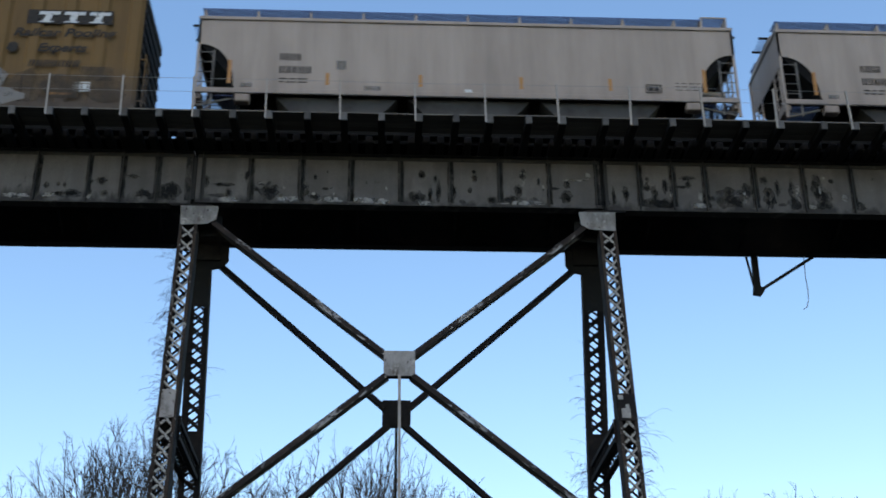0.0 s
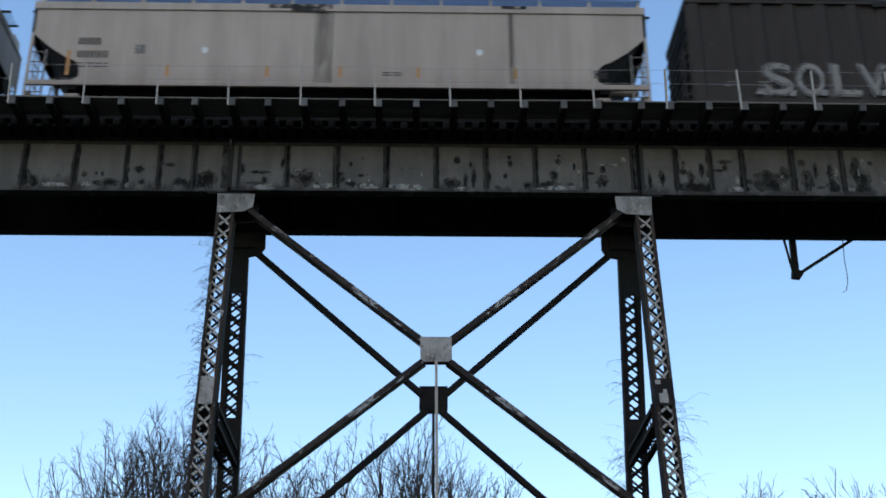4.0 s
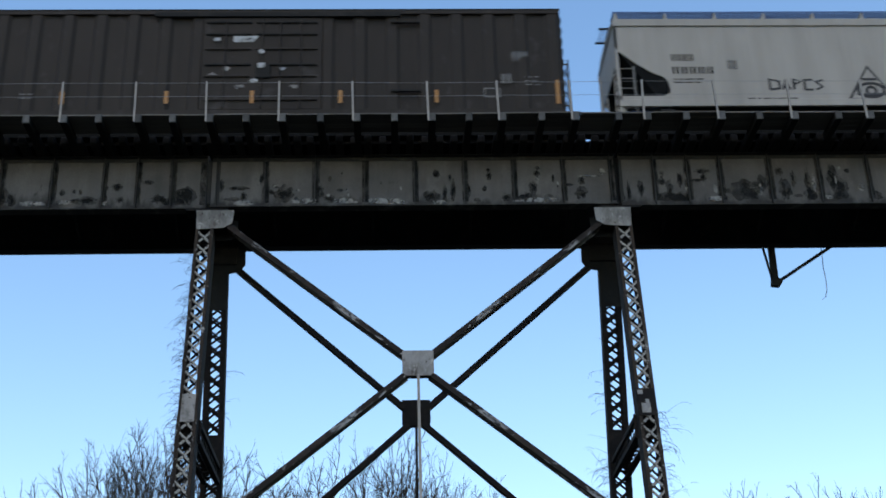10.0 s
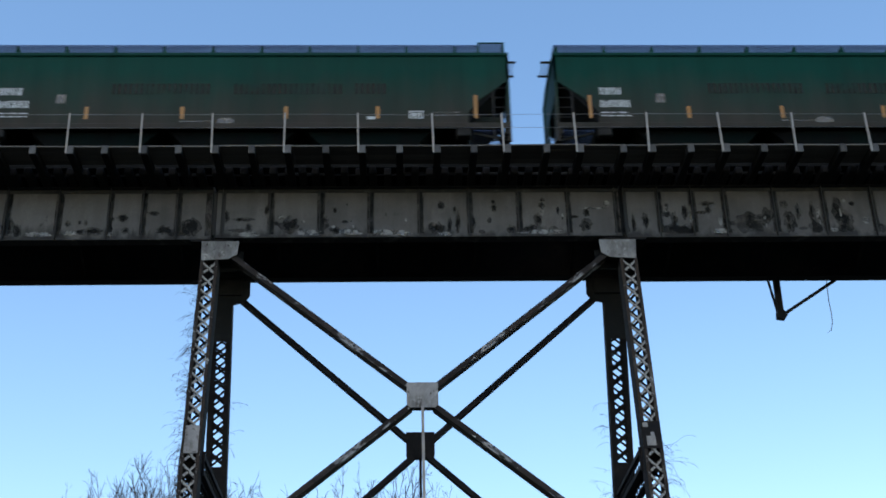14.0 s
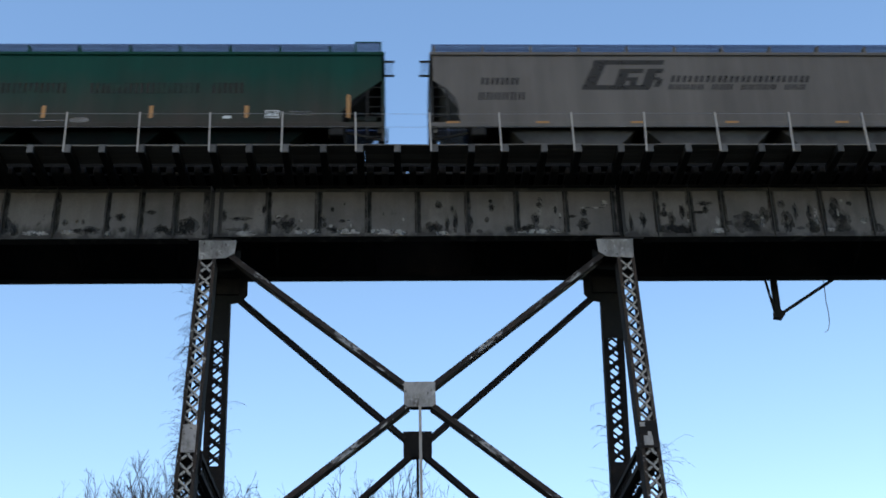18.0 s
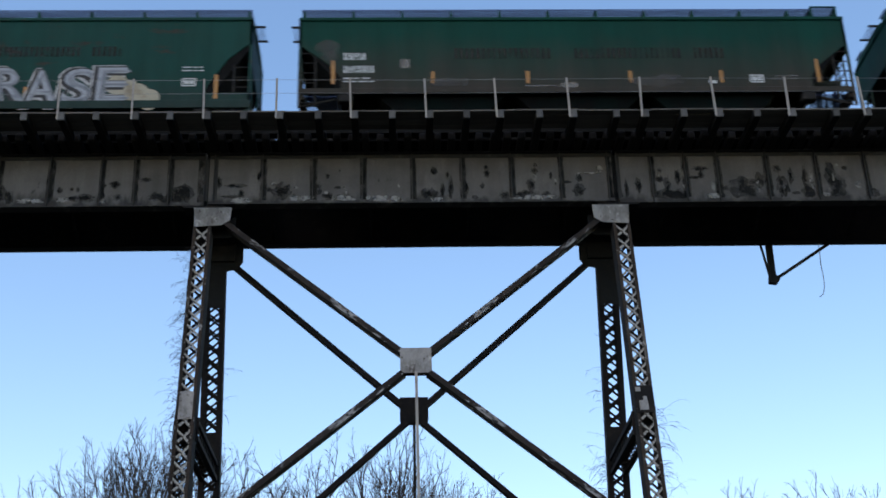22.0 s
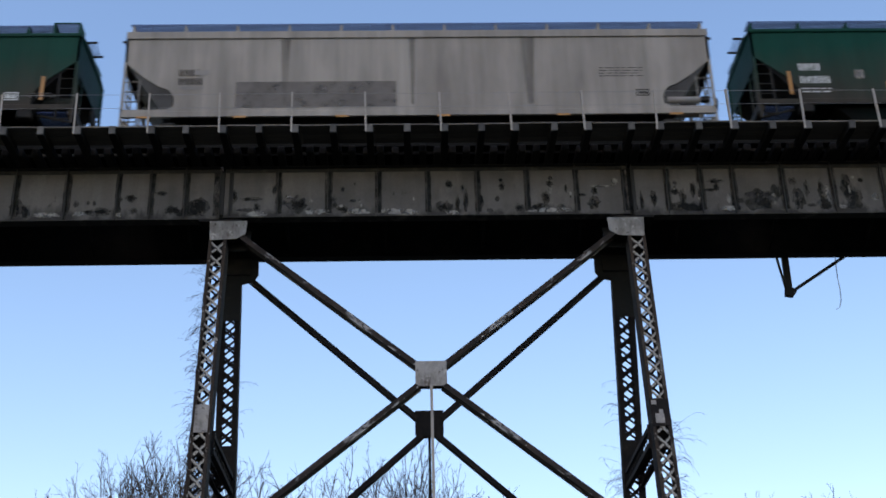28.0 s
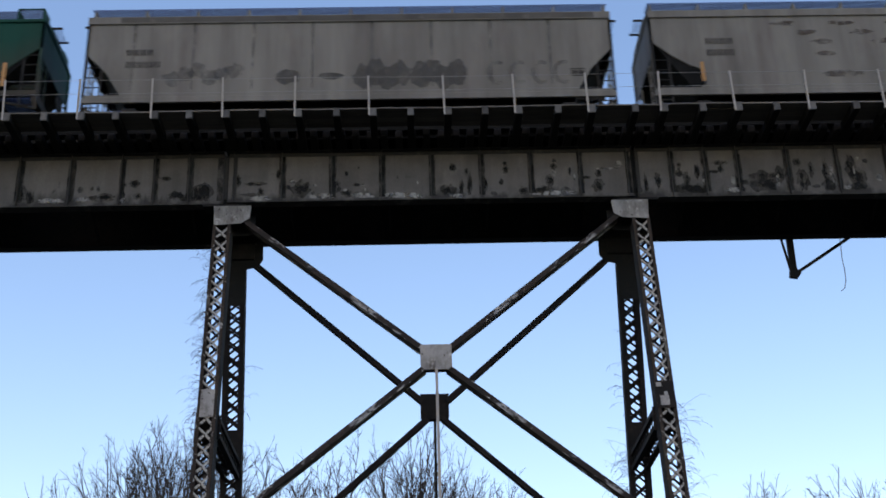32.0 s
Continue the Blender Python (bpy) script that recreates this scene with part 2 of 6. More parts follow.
def build_ground():
    bm = B()
    xs = sorted({-4000, -1500, -700, -450, *range(-400, 401, 10), *range(-112, -70, 3), *range(71, 114, 3), 450, 700, 1500, 4000})
    ys = sorted({-4000, -1500, -600, -200, -60, *range(-30, 112, 3), 140, 200, 350, 600, 1500, 4000})
    grid = [[bm.verts.new((x, y, ground_height(x, y))) for x in xs] for y in ys]
    for a, b in zip(grid, grid[1:]):
        for i in range(len(xs) - 1):
            bm.faces.new((a[i], a[i + 1], b[i + 1], b[i]))
    ob = new("ground", mesh_of("ground", bm, GROUND, smooth=True))
    tagged(ob, "dry winter grass of the valley floor and railway banks", "ground", kind="structure")


build_ground()


# ---- girders ----
def build_girder(x0, x1, near, stiffeners, drop=0.0):
    y_out, s = (Y_NEAR, 1) if near else (Y_FAR, -1)
    g = thing("plate_girder", "deep riveted steel plate girder, grey paint stained and flaking" if near else "steel plate girder on the far side, coloured black for its shade", "girder", "girders of the viaduct", at=pose(x0, y_out, Z_BOTTOM))
    n = x1 - x0
    h = Z_TOP - Z_BOTTOM
    # grey paint on the near girder, shade-black on the far one
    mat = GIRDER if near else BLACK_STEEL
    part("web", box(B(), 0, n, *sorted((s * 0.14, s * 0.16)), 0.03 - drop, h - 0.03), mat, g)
    # top flange and top angle are dark in colour, for shade below the deck
    part("top_flange", box(B(), 0, n, *sorted((0, s * 0.36)), h - 0.035, h), BLACK_STEEL, g, "top flange, coloured dark for the shade it lies in", bevel=0.004)
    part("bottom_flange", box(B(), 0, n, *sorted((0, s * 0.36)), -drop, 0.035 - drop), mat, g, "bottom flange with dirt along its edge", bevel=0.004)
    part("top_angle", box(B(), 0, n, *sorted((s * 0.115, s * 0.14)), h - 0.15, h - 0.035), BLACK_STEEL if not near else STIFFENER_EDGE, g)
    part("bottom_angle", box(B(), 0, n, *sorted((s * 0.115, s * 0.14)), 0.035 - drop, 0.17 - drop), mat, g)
    bm = box(B(), -0.012, 0.012, *sorted((s * 0.02, s * 0.14)), 0.035, h - 0.035)
    box(bm, 0.012, 0.1, *sorted((s * 0.127, s * 0.14)), 0.172, h - 0.152)
    me = mesh_of("stiffener", bm, STIFFENER_EDGE if near else mat)
    for x in stiffeners:
        ob = new("stiffener", me)
        ob.parent = g
        ob.location = (x - x0, 0, 0)
    return g


def span_stiffeners(x0, x1, step=1.49, ends=True):
    xs = [x0 + 0.06, x1 - 0.06]
    if ends:
        xs += [x0 + 1.1, x0 + 2.12, x0 + 3.11, x1 - 1.1, x1 - 2.12, x1 - 3.11]
        a, b = x0 + 3.11, x1 - 3.11
    else:
        a, b = x0, x1
    k = max(1, round((b - a) / step))
    return sorted(xs + [a + (b - a) * i / k for i in range(1, k)])


def build_girders():
    for k in range(-3, 4):
        a, b = X_LEFT + PERIOD * k, X_RIGHT + PERIOD * k
        if abs(k) < 3:
            for near in (True, False):
                build_girder(a + 0.065, b - 0.065, near, span_stiffeners(a + 0.16, b - 0.16, 1.47, False))
        c, e = max(b, -BRIDGE_END), min(a + PERIOD, BRIDGE_END)
        if e > c and k < 3:
            for near in (True, False):
                build_girder(c + 0.065, e - 0.065, near, span_stiffeners(c, e), 0.05)


build_girders()


# place along the bridge, height over the bottom edge, half width and half height
SOOT_MIDDLE = ((-5.13, 0.78, 0.1, 0.18), (-4.61, 0.67, 0.25, 0.06), (-3.93, 0.98, 0.05, 0.15), (-3.53, 0.74, 0.06, 0.06), (-3.61, 0.55, 0.07, 0.08), (-3.25, 0.46, 0.24, 0.26), (-2.87, 0.29, 0.06, 0.1), (-2.16, 0.56, 0.08, 0.19), (-1.9, 0.98, 0.05, 0.09), (-1.54, 1.16, 0.03, 0.04), (-1.59, 0.59, 0.1, 0.05), (-1.9, 0.32, 0.14, 0.09), (-4.44, 0.4, 0.08, 0.13), (-6.16, 0.4, 0.24, 0.26), (1.28, 1.12, 0.1, 0.13), (1.69, 0.98, 0.05, 0.12), (1.77, 0.55, 0.06, 0.33), (1.53, 0.45, 0.06, 0.26), (1.11, 0.36, 0.21, 0.19), (2.85, 1.25, 0.06, 0.06), (2.87, 1.04, 0.07, 0.13), (2.72, 0.61, 0.06, 0.09), (2.24, 0.55, 0.06, 0.19))
SOOT_MORE = ((3.36, 0.32, 0.11, 0.12), (4.18, 0.64, 0.12, 0.19), (4.04, 0.36, 0.16, 0.1), (4.31, 1.12, 0.1, 0.08), (4.79, 0.93, 0.04, 0.12), (5.25, 0.72, 0.14, 0.04), (5.65, 0.87, 0.09, 0.12), (5.62, 0.45, 0.16, 0.18))
SOOT_RIGHT = ((7.05, 0.5, 0.05, 0.29), (7.42, 0.59, 0.09, 0.24), (8.1, 1.1, 0.06, 0.08), (8.07, 0.8, 0.1, 0.1), (8.29, 0.56, 0.09, 0.33), (8.62, 0.88, 0.08, 0.22), (8.12, 0.3, 0.21, 0.14), (8.63, 0.28, 0.27, 0.15), (9.34, 1.14, 0.2, 0.08), (9.35, 0.94, 0.08, 0.12), (9.13, 0.85, 0.15, 0.05), (10.57, 0.53, 0.45, 0.32), (11.11, 0.72, 0.14, 0.23), (11.67, 1.14, 0.1, 0.12), (11.79, 0.53, 0.16, 0.32), (12.07, 0.88, 0.07, 0.23), (12.51, 0.82, 0.08, 0.35), (12.6, 0.37, 0.2, 0.19), (13.28, 0.94, 0.14, 0.32), (13.48, 0.53, 0.23, 0.33), (13.76, 1.14, 0.09, 0.07))
SOOT_LEFT = ((-11.51, 0.43, 0.17, 0.26), (-11.2, 0.37, 0.1, 0.22), (-9.76, 0.56, 0.08, 0.09), (-9.41, 0.6, 0.05, 0.06), (-9.24, 0.59, 0.05, 0.09), (-9.09, 0.3, 0.31, 0.13), (-8.49, 0.72, 0.06, 0.09), (-8.18, 0.74, 0.13, 0.11), (-8.49, 0.36, 0.05, 0.09), (-8.07, 0.32, 0.1, 0.1), (-7.28, 0.89, 0.14, 0.07), (-6.94, 0.34, 0.18, 0.12), (-6.18, 0.46, 0.2, 0.23))
SCUFFS = ((-4.44, 0.2, 0.23, 0.06), (-3.48, 0.72, 0.08, 0.06), (-2.82, 0.59, 0.06, 0.04), (-2.64, 0.24, 0.29, 0.06), (-1.93, 0.42, 0.05, 0.05), (-1.45, 0.24, 0.29, 0.06), (-1.4, 0.59, 0.04, 0.04), (-1.34, 0.44, 0.03, 0.07), (-0.49, 0.24, 0.24, 0.06), (-0.07, 0.21, 0.33, 0.07), (0.23, 0.64, 0.03, 0.06), (1.36, 0.18, 0.18, 0.04), (4.35, 1.3, 0.07, 0.07), (4.32, 0.9, 0.04, 0.13), (4.92, 0.74, 0.03, 0.1), (4.35, 0.24, 0.51, 0.04), (5.87, 1.01, 0.34, 0.03), (6.28, 1.16, 0.09, 0.1))
SCUFFS_ENDS = ((8.07, 0.94, 0.04, 0.08), (8.79, 0.62, 0.04, 0.14), (9.67, 0.56, 0.06, 0.14), (9.65, 0.23, 0.21, 0.05), (11.03, 0.53, 0.05, 0.18), (12.69, 0.72, 0.05, 0.26), (13.08, 0.27, 0.1, 0.04), (13.52, 1.23, 0.05, 0.05), (13.36, 0.82, 0.03, 0.14), (14.12, 0.57, 0.1, 0.1), (-10.63, 0.22, 0.31, 0.05), (-9.68, 0.26, 0.16, 0.04), (-8.47, 0.21, 0.08, 0.04))


def build_stains():
    """Soot blotches, runs beside the stiffeners and bare scuffs on the near girders."""
    rnd = random.Random(77)
    stains = thing("girder_stains", "black soot stains and pale bare scuffs on the grey girder", "stain", kind="structure")
    y_web, y_low = Y_NEAR + 0.1385, Y_NEAR + 0.1135
    layer = [0]

    def patch(name, x, z, rx, rz, mat, y, ragged=0.2):
        layer[0] = (layer[0] + 1) % 11
        n = 22
        wave = [rnd.uniform(1 - ragged, 1 + ragged) for _ in range(n)]
        out = [(x + rx * math.cos(2 * math.pi * i / n) * wave[i], z + rz * math.sin(2 * math.pi * i / n) * wave[i - 3]) for i in range(n)]
        part(name, prism(B(), out, -0.0005, 0.0), mat, stains, at=pose(0, y - 0.0011 * layer[0], 0))

    def strip(x, w, z0, z1, y, mat=SOOT_FILM):
        left, right = [], []
        for i in range(9):
            z = z0 + (z1 - z0) * i / 8
            left.append((x - w * rnd.uniform(0.46, 0.54), z))
            right.append((x + w * rnd.uniform(0.46, 0.54), z))
        part("soot_run", prism(B(), left + right[::-1], -0.0005, 0.0), mat, stains, at=pose(0, y, 0))

    for x, z, rx, rz in SOOT_MIDDLE + SOOT_MORE + SOOT_RIGHT + SOOT_LEFT:
        wide = max(rx, rz) > 0.2
        faint = x < -5.6 or rnd.random() < 0.25
        patch("soot_stain", x, Z_BOTTOM + max(z, rz * 1.2 + 0.04), rx * 1.2, rz * 1.15, SOOT_FILM, y_web, 0.3)
        for _ in range(4 if wide else 1):
            k = 0.5 if wide else 0.85
            patch("soot_stain", x + (rnd.uniform(-0.5, 0.5) * rx if wide else 0), Z_BOTTOM + max(z + (rnd.uniform(-0.5, 0.4) * rz if wide else 0), rz * k + 0.06), rx * k * rnd.uniform(0.7, 1), rz * k * rnd.uniform(0.7, 1), SOOT_FILM if faint or wide and rnd.random() < 0.4 else SOOT_STAIN, y_web, 0.42)
    for x, z, rx, rz in SCUFFS + SCUFFS_ENDS:
        patch("pale_scuff", x, Z_BOTTOM + z, rx * 1.1, rz * 1.1, SCUFF, y_low if z < 0.3 else y_web - 0.013, 0.22)
        if z < 0.3:
            patch("pale_scuff", x + rnd.uniform(-0.3, 0.3) * rx, Z_BOTTOM + z - 0.06, rx * 1.2, 0.045, SCUFF, y_low, 0.25)
    for _ in range(26):
        patch("soot_stain", rnd.uniform(-17, 19), Z_BOTTOM + rnd.uniform(0.22, 0.34), rnd.uniform(0.08, 0.3), rnd.uniform(0.06, 0.16), SOOT_FILM, y_web, 0.3)
    edges = span_stiffeners(X_LEFT + 0.16, X_RIGHT - 0.16, 1.47, False) + span_stiffeners(X_RIGHT, X_RIGHT + PERIOD - 12.2) + span_stiffeners(X_LEFT + 12.2 - PERIOD, X_LEFT)
    for x in edges:
        if -17 < x < 18 and min(abs(x - X_LEFT), abs(x - X_RIGHT)) > 0.4:
            strip(x + 0.03, rnd.uniform(0.17, 0.24), Z_BOTTOM + 0.18, Z_TOP - 0.16, y_web - 0.0145)
    for x in (X_LEFT, X_RIGHT):
        strip(x - 0.16, 0.2, Z_BOTTOM + 0.05, Z_TOP - 0.16, y_web - 0.0155)


build_stains()


# frames between the two girders, seen only as darkness from below
def build_cross_frames():
    g = thing("lateral_bracing", "dark steel bracing between the two girders", "bracing")
    me = None
    x = -BRIDGE_END + 1
    while x < BRIDGE_END:
        if me is None:
            y0, y1 = Y_NEAR + 0.2, Y_FAR - 0.2
            bm = beam(B(), (0, y0, Z_TOP - 0.2), (0, y1, Z_TOP - 0.2), 0.1, 0.1)
            beam(bm, (0, y0, Z_BOTTOM + 0.2), (0, y1, Z_BOTTOM + 0.2), 0.1, 0.1)
            beam(bm, (0, y0, Z_TOP - 0.2), (0, y1, Z_BOTTOM + 0.2), 0.08, 0.08, (1, 0, 0))
            beam(bm, (0, y1, Z_TOP - 0.2), (0, y0, Z_BOTTOM + 0.2), 0.08, 0.08, (1, 0, 0))
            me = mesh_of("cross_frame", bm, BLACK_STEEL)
        ob = new("cross_frame", me)
        ob.parent, ob.location = g, (x, 0, 0)
        x += 3.05


build_cross_frames()


# ---- towers ----
def leg_point(x, near, z, inset=0.0):
    d = BATTER * (Z_BOTTOM - z)
    return Vector((x, Y_NEAR + 0.1 + inset - d if near else Y_FAR - 0.1 - inset + d, z))


DEPTH = 0.37            # of a leg, front to back
Z_CAP = 18.57
Z_CENTRE = 14.09
SLOPE = 0.85
Z_FOOT = 0.35


def lace(p, q, width, pitch, normal, count_from=0):
    """Ends of crossing lacing bars on a face from p to q."""
    p, q = Vector(p), Vector(q)
    a = (q - p).normalized()
    s = a.cross(Vector(normal)).normalized()
    n = int((q - p).length / pitch)
    out = []
    for i in range(n):
        u, v = p + a * (i * pitch), p + a * ((i + 1) * pitch)
        out.append((u - s * width / 2, v + s * width / 2))
        out.append((u + s * width / 2, v - s * width / 2))
    return out


def build_leg(tower, x, near, fine):
    s = 1 if near else -1
    depth = 0.52 if near else DEPTH
    xl = x + (0.035 if x > 0.6 else -0.035) * (1 if near else 0)
    top, foot = leg_point(xl, near, Z_CAP), leg_point(xl, near, Z_FOOT)
    mid = Vector((0, s * depth / 2, 0))
    half = 0.25 if near else 0.305
    edge = 0.085 if near else 0.14
    # far legs and unlit faces get the steel with shade in its colour
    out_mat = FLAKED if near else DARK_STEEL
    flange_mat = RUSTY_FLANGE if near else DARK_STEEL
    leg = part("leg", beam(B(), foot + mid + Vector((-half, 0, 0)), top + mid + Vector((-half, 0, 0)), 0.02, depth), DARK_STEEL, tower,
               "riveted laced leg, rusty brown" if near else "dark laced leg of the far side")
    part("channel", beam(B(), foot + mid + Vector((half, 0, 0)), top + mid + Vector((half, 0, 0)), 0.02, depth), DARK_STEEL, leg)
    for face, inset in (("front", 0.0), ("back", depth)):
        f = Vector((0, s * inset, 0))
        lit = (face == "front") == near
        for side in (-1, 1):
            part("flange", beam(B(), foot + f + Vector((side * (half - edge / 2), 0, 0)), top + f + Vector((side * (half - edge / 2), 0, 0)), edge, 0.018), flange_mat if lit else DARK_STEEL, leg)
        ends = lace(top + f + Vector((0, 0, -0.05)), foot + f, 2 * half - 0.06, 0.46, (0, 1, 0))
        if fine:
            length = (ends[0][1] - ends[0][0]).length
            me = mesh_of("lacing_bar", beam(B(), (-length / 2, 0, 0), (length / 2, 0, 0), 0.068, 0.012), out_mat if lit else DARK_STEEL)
            rest = B()
            for i, (a, b) in enumerate(ends):
                if max(a.z, b.z) < 8.6:
                    beam(rest, a, b, 0.055, 0.012)
                    continue
                ob = new("lacing_bar", me)
                ob.parent = leg
                u = (b - a).normalized()
                w = Vector((0, 1, 0))
                w = (w - u * w.dot(u)).normalized()
                n = u.cross(w)
                m = Matrix((u, w, n)).transposed().to_4x4()
                m.translation = (a + b) / 2 + Vector((0, (0.012 if i % 2 else 0.0) * s, 0))
                ob.matrix_basis = m
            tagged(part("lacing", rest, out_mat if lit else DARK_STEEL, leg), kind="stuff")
        else:
            rest = B()
            for a, b in ends:
                beam(rest, a, b, 0.055, 0.012)
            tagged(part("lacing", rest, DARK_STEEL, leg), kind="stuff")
    # cap, splice and foot
    inner = 1 if x < 0.6 else -1
    bm = prism(B(), [(x - inner * 0.3, 0.62), (x + inner * 0.8, 0.62), (x + inner * 0.76, 0.2), (x + inner * 0.5, 0.04), (x - inner * 0.27, 0.0)], -0.015, 0.015)
    y_cap = leg_point(x, near, Z_CAP + 0.3).y
    part("cap_plate", bm, PLATE if near else DARK_STEEL, tower, "pale gusset plate under the girder" if near else "", bevel=0.003, at=pose(0, y_cap - s * 0.03, Z_CAP))
    part("cap_block" if near else "bracket_block", box(B(), *sorted((x - inner * 0.28, x + inner * 0.6)), *sorted((y_cap, y_cap + s * 0.46)), Z_CAP + 0.1, Z_BOTTOM - 0.125), DARK_STEEL if near else BLACK_STEEL, tower)
    part("bearing", box(B(), x - 0.62, x + 0.62, *sorted((Y_NEAR + 0.0 if near else Y_FAR, (Y_NEAR if near else Y_FAR) + s * 0.5)), Z_BOTTOM - 0.12, Z_BOTTOM - 0.052), DARK_STEEL, tower)
    inside = [(x - inner * 0.31, 0.6), (x + inner * 0.86, 0.6), (x + inner * 0.86, 0.1), (x + inner * 0.7, -0.12), (x + inner * 0.33, -0.2), (x + inner * 0.33, -1.35), (x - inner * 0.31, -1.35)]
    y_in = leg_point(x, near, Z_CAP, depth + 0.02).y
    part("gusset_plate", prism(B(), inside if not near else inside[:4] + [(x - inner * 0.31, -0.15)], -0.01, 0.01), BLACK_STEEL, tower, "dark gusset plate at the head of the leg", at=pose(0, y_in, Z_CAP, 8.7 if not near else -8.7, 0, 0))
    y_web = Y_NEAR + 0.24 if near else Y_FAR - 0.24
    # added dark plate, keeps sky from showing through the girder joint
    part("joint_backing", box(B(), x - 0.2, x + 0.2, y_web - 0.012, y_web + 0.012, Z_BOTTOM + 0.04, Z_TOP - 0.04), BLACK_STEEL, tower)
    a, b = leg_point(xl, near, 13.23, -0.02), leg_point(xl, near, 12.42, -0.02)
    bare = near and x > 0
    part("splice_plate", beam(B(), b, a, 0.5 if bare or not near else 0.37, 0.016), DARK_STEEL if bare or not near else PLATE, tower, "rust-brown splice plate with scraps of pale paint" if bare else "")
    if bare:
        for z0, z1, dx, w in ((12.5, 12.78, 0.0, 0.24), (12.78, 12.9, 0.05, 0.1), (13.05, 13.18, -0.12, 0.14)):
            part("paint_scrap", beam(B(), leg_point(x + dx, near, z0, -0.031), leg_point(x + dx, near, z1, -0.031), w, 0.003), PLATE, tower)
    f = leg_point(x, near, 0.1)
    part("footing", box(B(), x - 0.8, x + 0.8, f.y - 0.8 + s * 0.2, f.y + 0.8 + s * 0.2, -0.4, Z_FOOT), CONCRETE, tower, bevel=0.02)
    return leg


def build_tower(fine):
    xa, xb = X_LEFT, X_RIGHT
    xc = (xa + xb) / 2
    tower = thing("steel_tower", "braced four-legged steel trestle tower with laced, rusty legs", "trestle tower", "towers of the viaduct")
    for x in (xa, xb):
        for near in (True, False):
            build_leg(tower, x, near, fine)
    for near in (True, False):
        s = 1 if near else -1
        # the far braces use the shade-darkened steel in place of paint
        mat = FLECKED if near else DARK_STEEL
        for zc, low in ((Z_CENTRE, False), (4.4, True)):
            c = leg_point(xc, near, zc, 0.03)
            slope = SLOPE if not low else 0.68
            for sx in (-1, 1):
                for sz in (-1, 1):
                    e = leg_point(xc + sx * 5.75, near, zc + sz * slope * 5.75, 0.03)
                    u = (e - c).normalized()
                    low_side = Vector((-u.z, 0, u.x)) * (1 if u.x * 1 < 0 else -1)
                    low_side = low_side if low_side.z < 0 else -low_side
                    c2, e = (c, e) if near else (c + low_side * 0.11, e + low_side * 0.11)
                    deep = 0.4 if near else 0.28
                    side = Vector((0, 1, 0))
                    side = (side - u * side.dot(u)).normalized()
                    m = Matrix((u, side, u.cross(side))).transposed().to_4x4()
                    m.translation = c2
                    length = (e - c2).length
                    drop = (m.to_3x3().transposed() @ low_side).z * 0.07
                    f, w, t = drop * 0.3, drop, 0.007
                    section = [(-t, f - 0.075), (t, f - 0.075), (t, w - t), (deep - t, w - t), (deep - t, f - 0.075), (deep + t, f - 0.075),
                               (deep + t, f + 0.075), (deep - t, f + 0.075), (deep - t, w + t), (t, w + t), (t, f + 0.075), (-t, f + 0.075)]
                    bm = B()
                    a, b = [[bm.verts.new((xx, s * yy, zz)) for yy, zz in section] for xx in (0.4, length)]
                    for i in range(12):
                        bm.faces.new((a[i], a[i - 1], b[i - 1], b[i]))
                    bm.faces.new(a)
                    bm.faces.new(b[::-1])
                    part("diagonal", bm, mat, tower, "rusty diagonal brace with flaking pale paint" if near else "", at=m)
            if not low:
                n = Vector((0, 1, -BATTER * s)).normalized()
                up = Vector((0, -BATTER * s * -1, 1)).normalized()
                bm = prism(B(), [(-0.43, -0.3), (-0.33, -0.39), (0.33, -0.39), (0.43, -0.3), (0.43, 0.39), (-0.43, 0.39)], -0.012, 0.012)
                tilt = math.degrees(math.atan(BATTER)) * (-1 if near else 1)
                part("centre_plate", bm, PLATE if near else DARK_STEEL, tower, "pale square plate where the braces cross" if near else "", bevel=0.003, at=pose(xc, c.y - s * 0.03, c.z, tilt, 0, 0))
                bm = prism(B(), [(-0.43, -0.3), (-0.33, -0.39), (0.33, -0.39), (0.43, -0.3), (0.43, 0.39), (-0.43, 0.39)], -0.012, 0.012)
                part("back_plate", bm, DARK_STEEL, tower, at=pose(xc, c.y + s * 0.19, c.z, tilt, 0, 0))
                z_strut = zc - slope * 5.95
                part("hanger", beam(B(), leg_point(xc, near, zc - 0.35, 0.0), leg_point(xc, near, z_strut, 0.0), 0.075, 0.03), GALVANISED if near else DARK_STEEL, tower, "thin pale hanger strap" if near else "")
                bm = beam(B(), leg_point(xa, near, z_strut, 0.1), leg_point(xb, near, z_strut, 0.1), 0.3, 0.2)
                part("longitudinal_strut", bm, DARK_STEEL, tower)
    for x in (xa, xb):
        for z in (12.3, 4.4):
            a, b = leg_point(x, True, z, DEPTH), leg_point(x, False, z, DEPTH)
            bm = B()
            for sx in (-0.2, 0.2):
                for dz in (-0.22, 0.22):
                    beam(bm, a + Vector((sx, 0, dz)), b + Vector((sx, 0, dz)), 0.13, 0.13, (1, 0, 0))
            for sx in (-0.2, 0.2):
                for p, q in lace(a + Vector((sx, 0, 0)), b + Vector((sx, 0, 0)), 0.4, 0.32, (1, 0, 0)):
                    beam(bm, p, q, 0.06, 0.012, (1, 0, 0))
            for p, q in lace(a + Vector((0, 0, -0.22)), b + Vector((0, 0, -0.22)), 0.4, 0.4, (0, 0, 1)):
                beam(bm, p, q, 0.05, 0.012, (0, 0, 1))
            part("transverse_strut", bm, DARK_STEEL, tower)
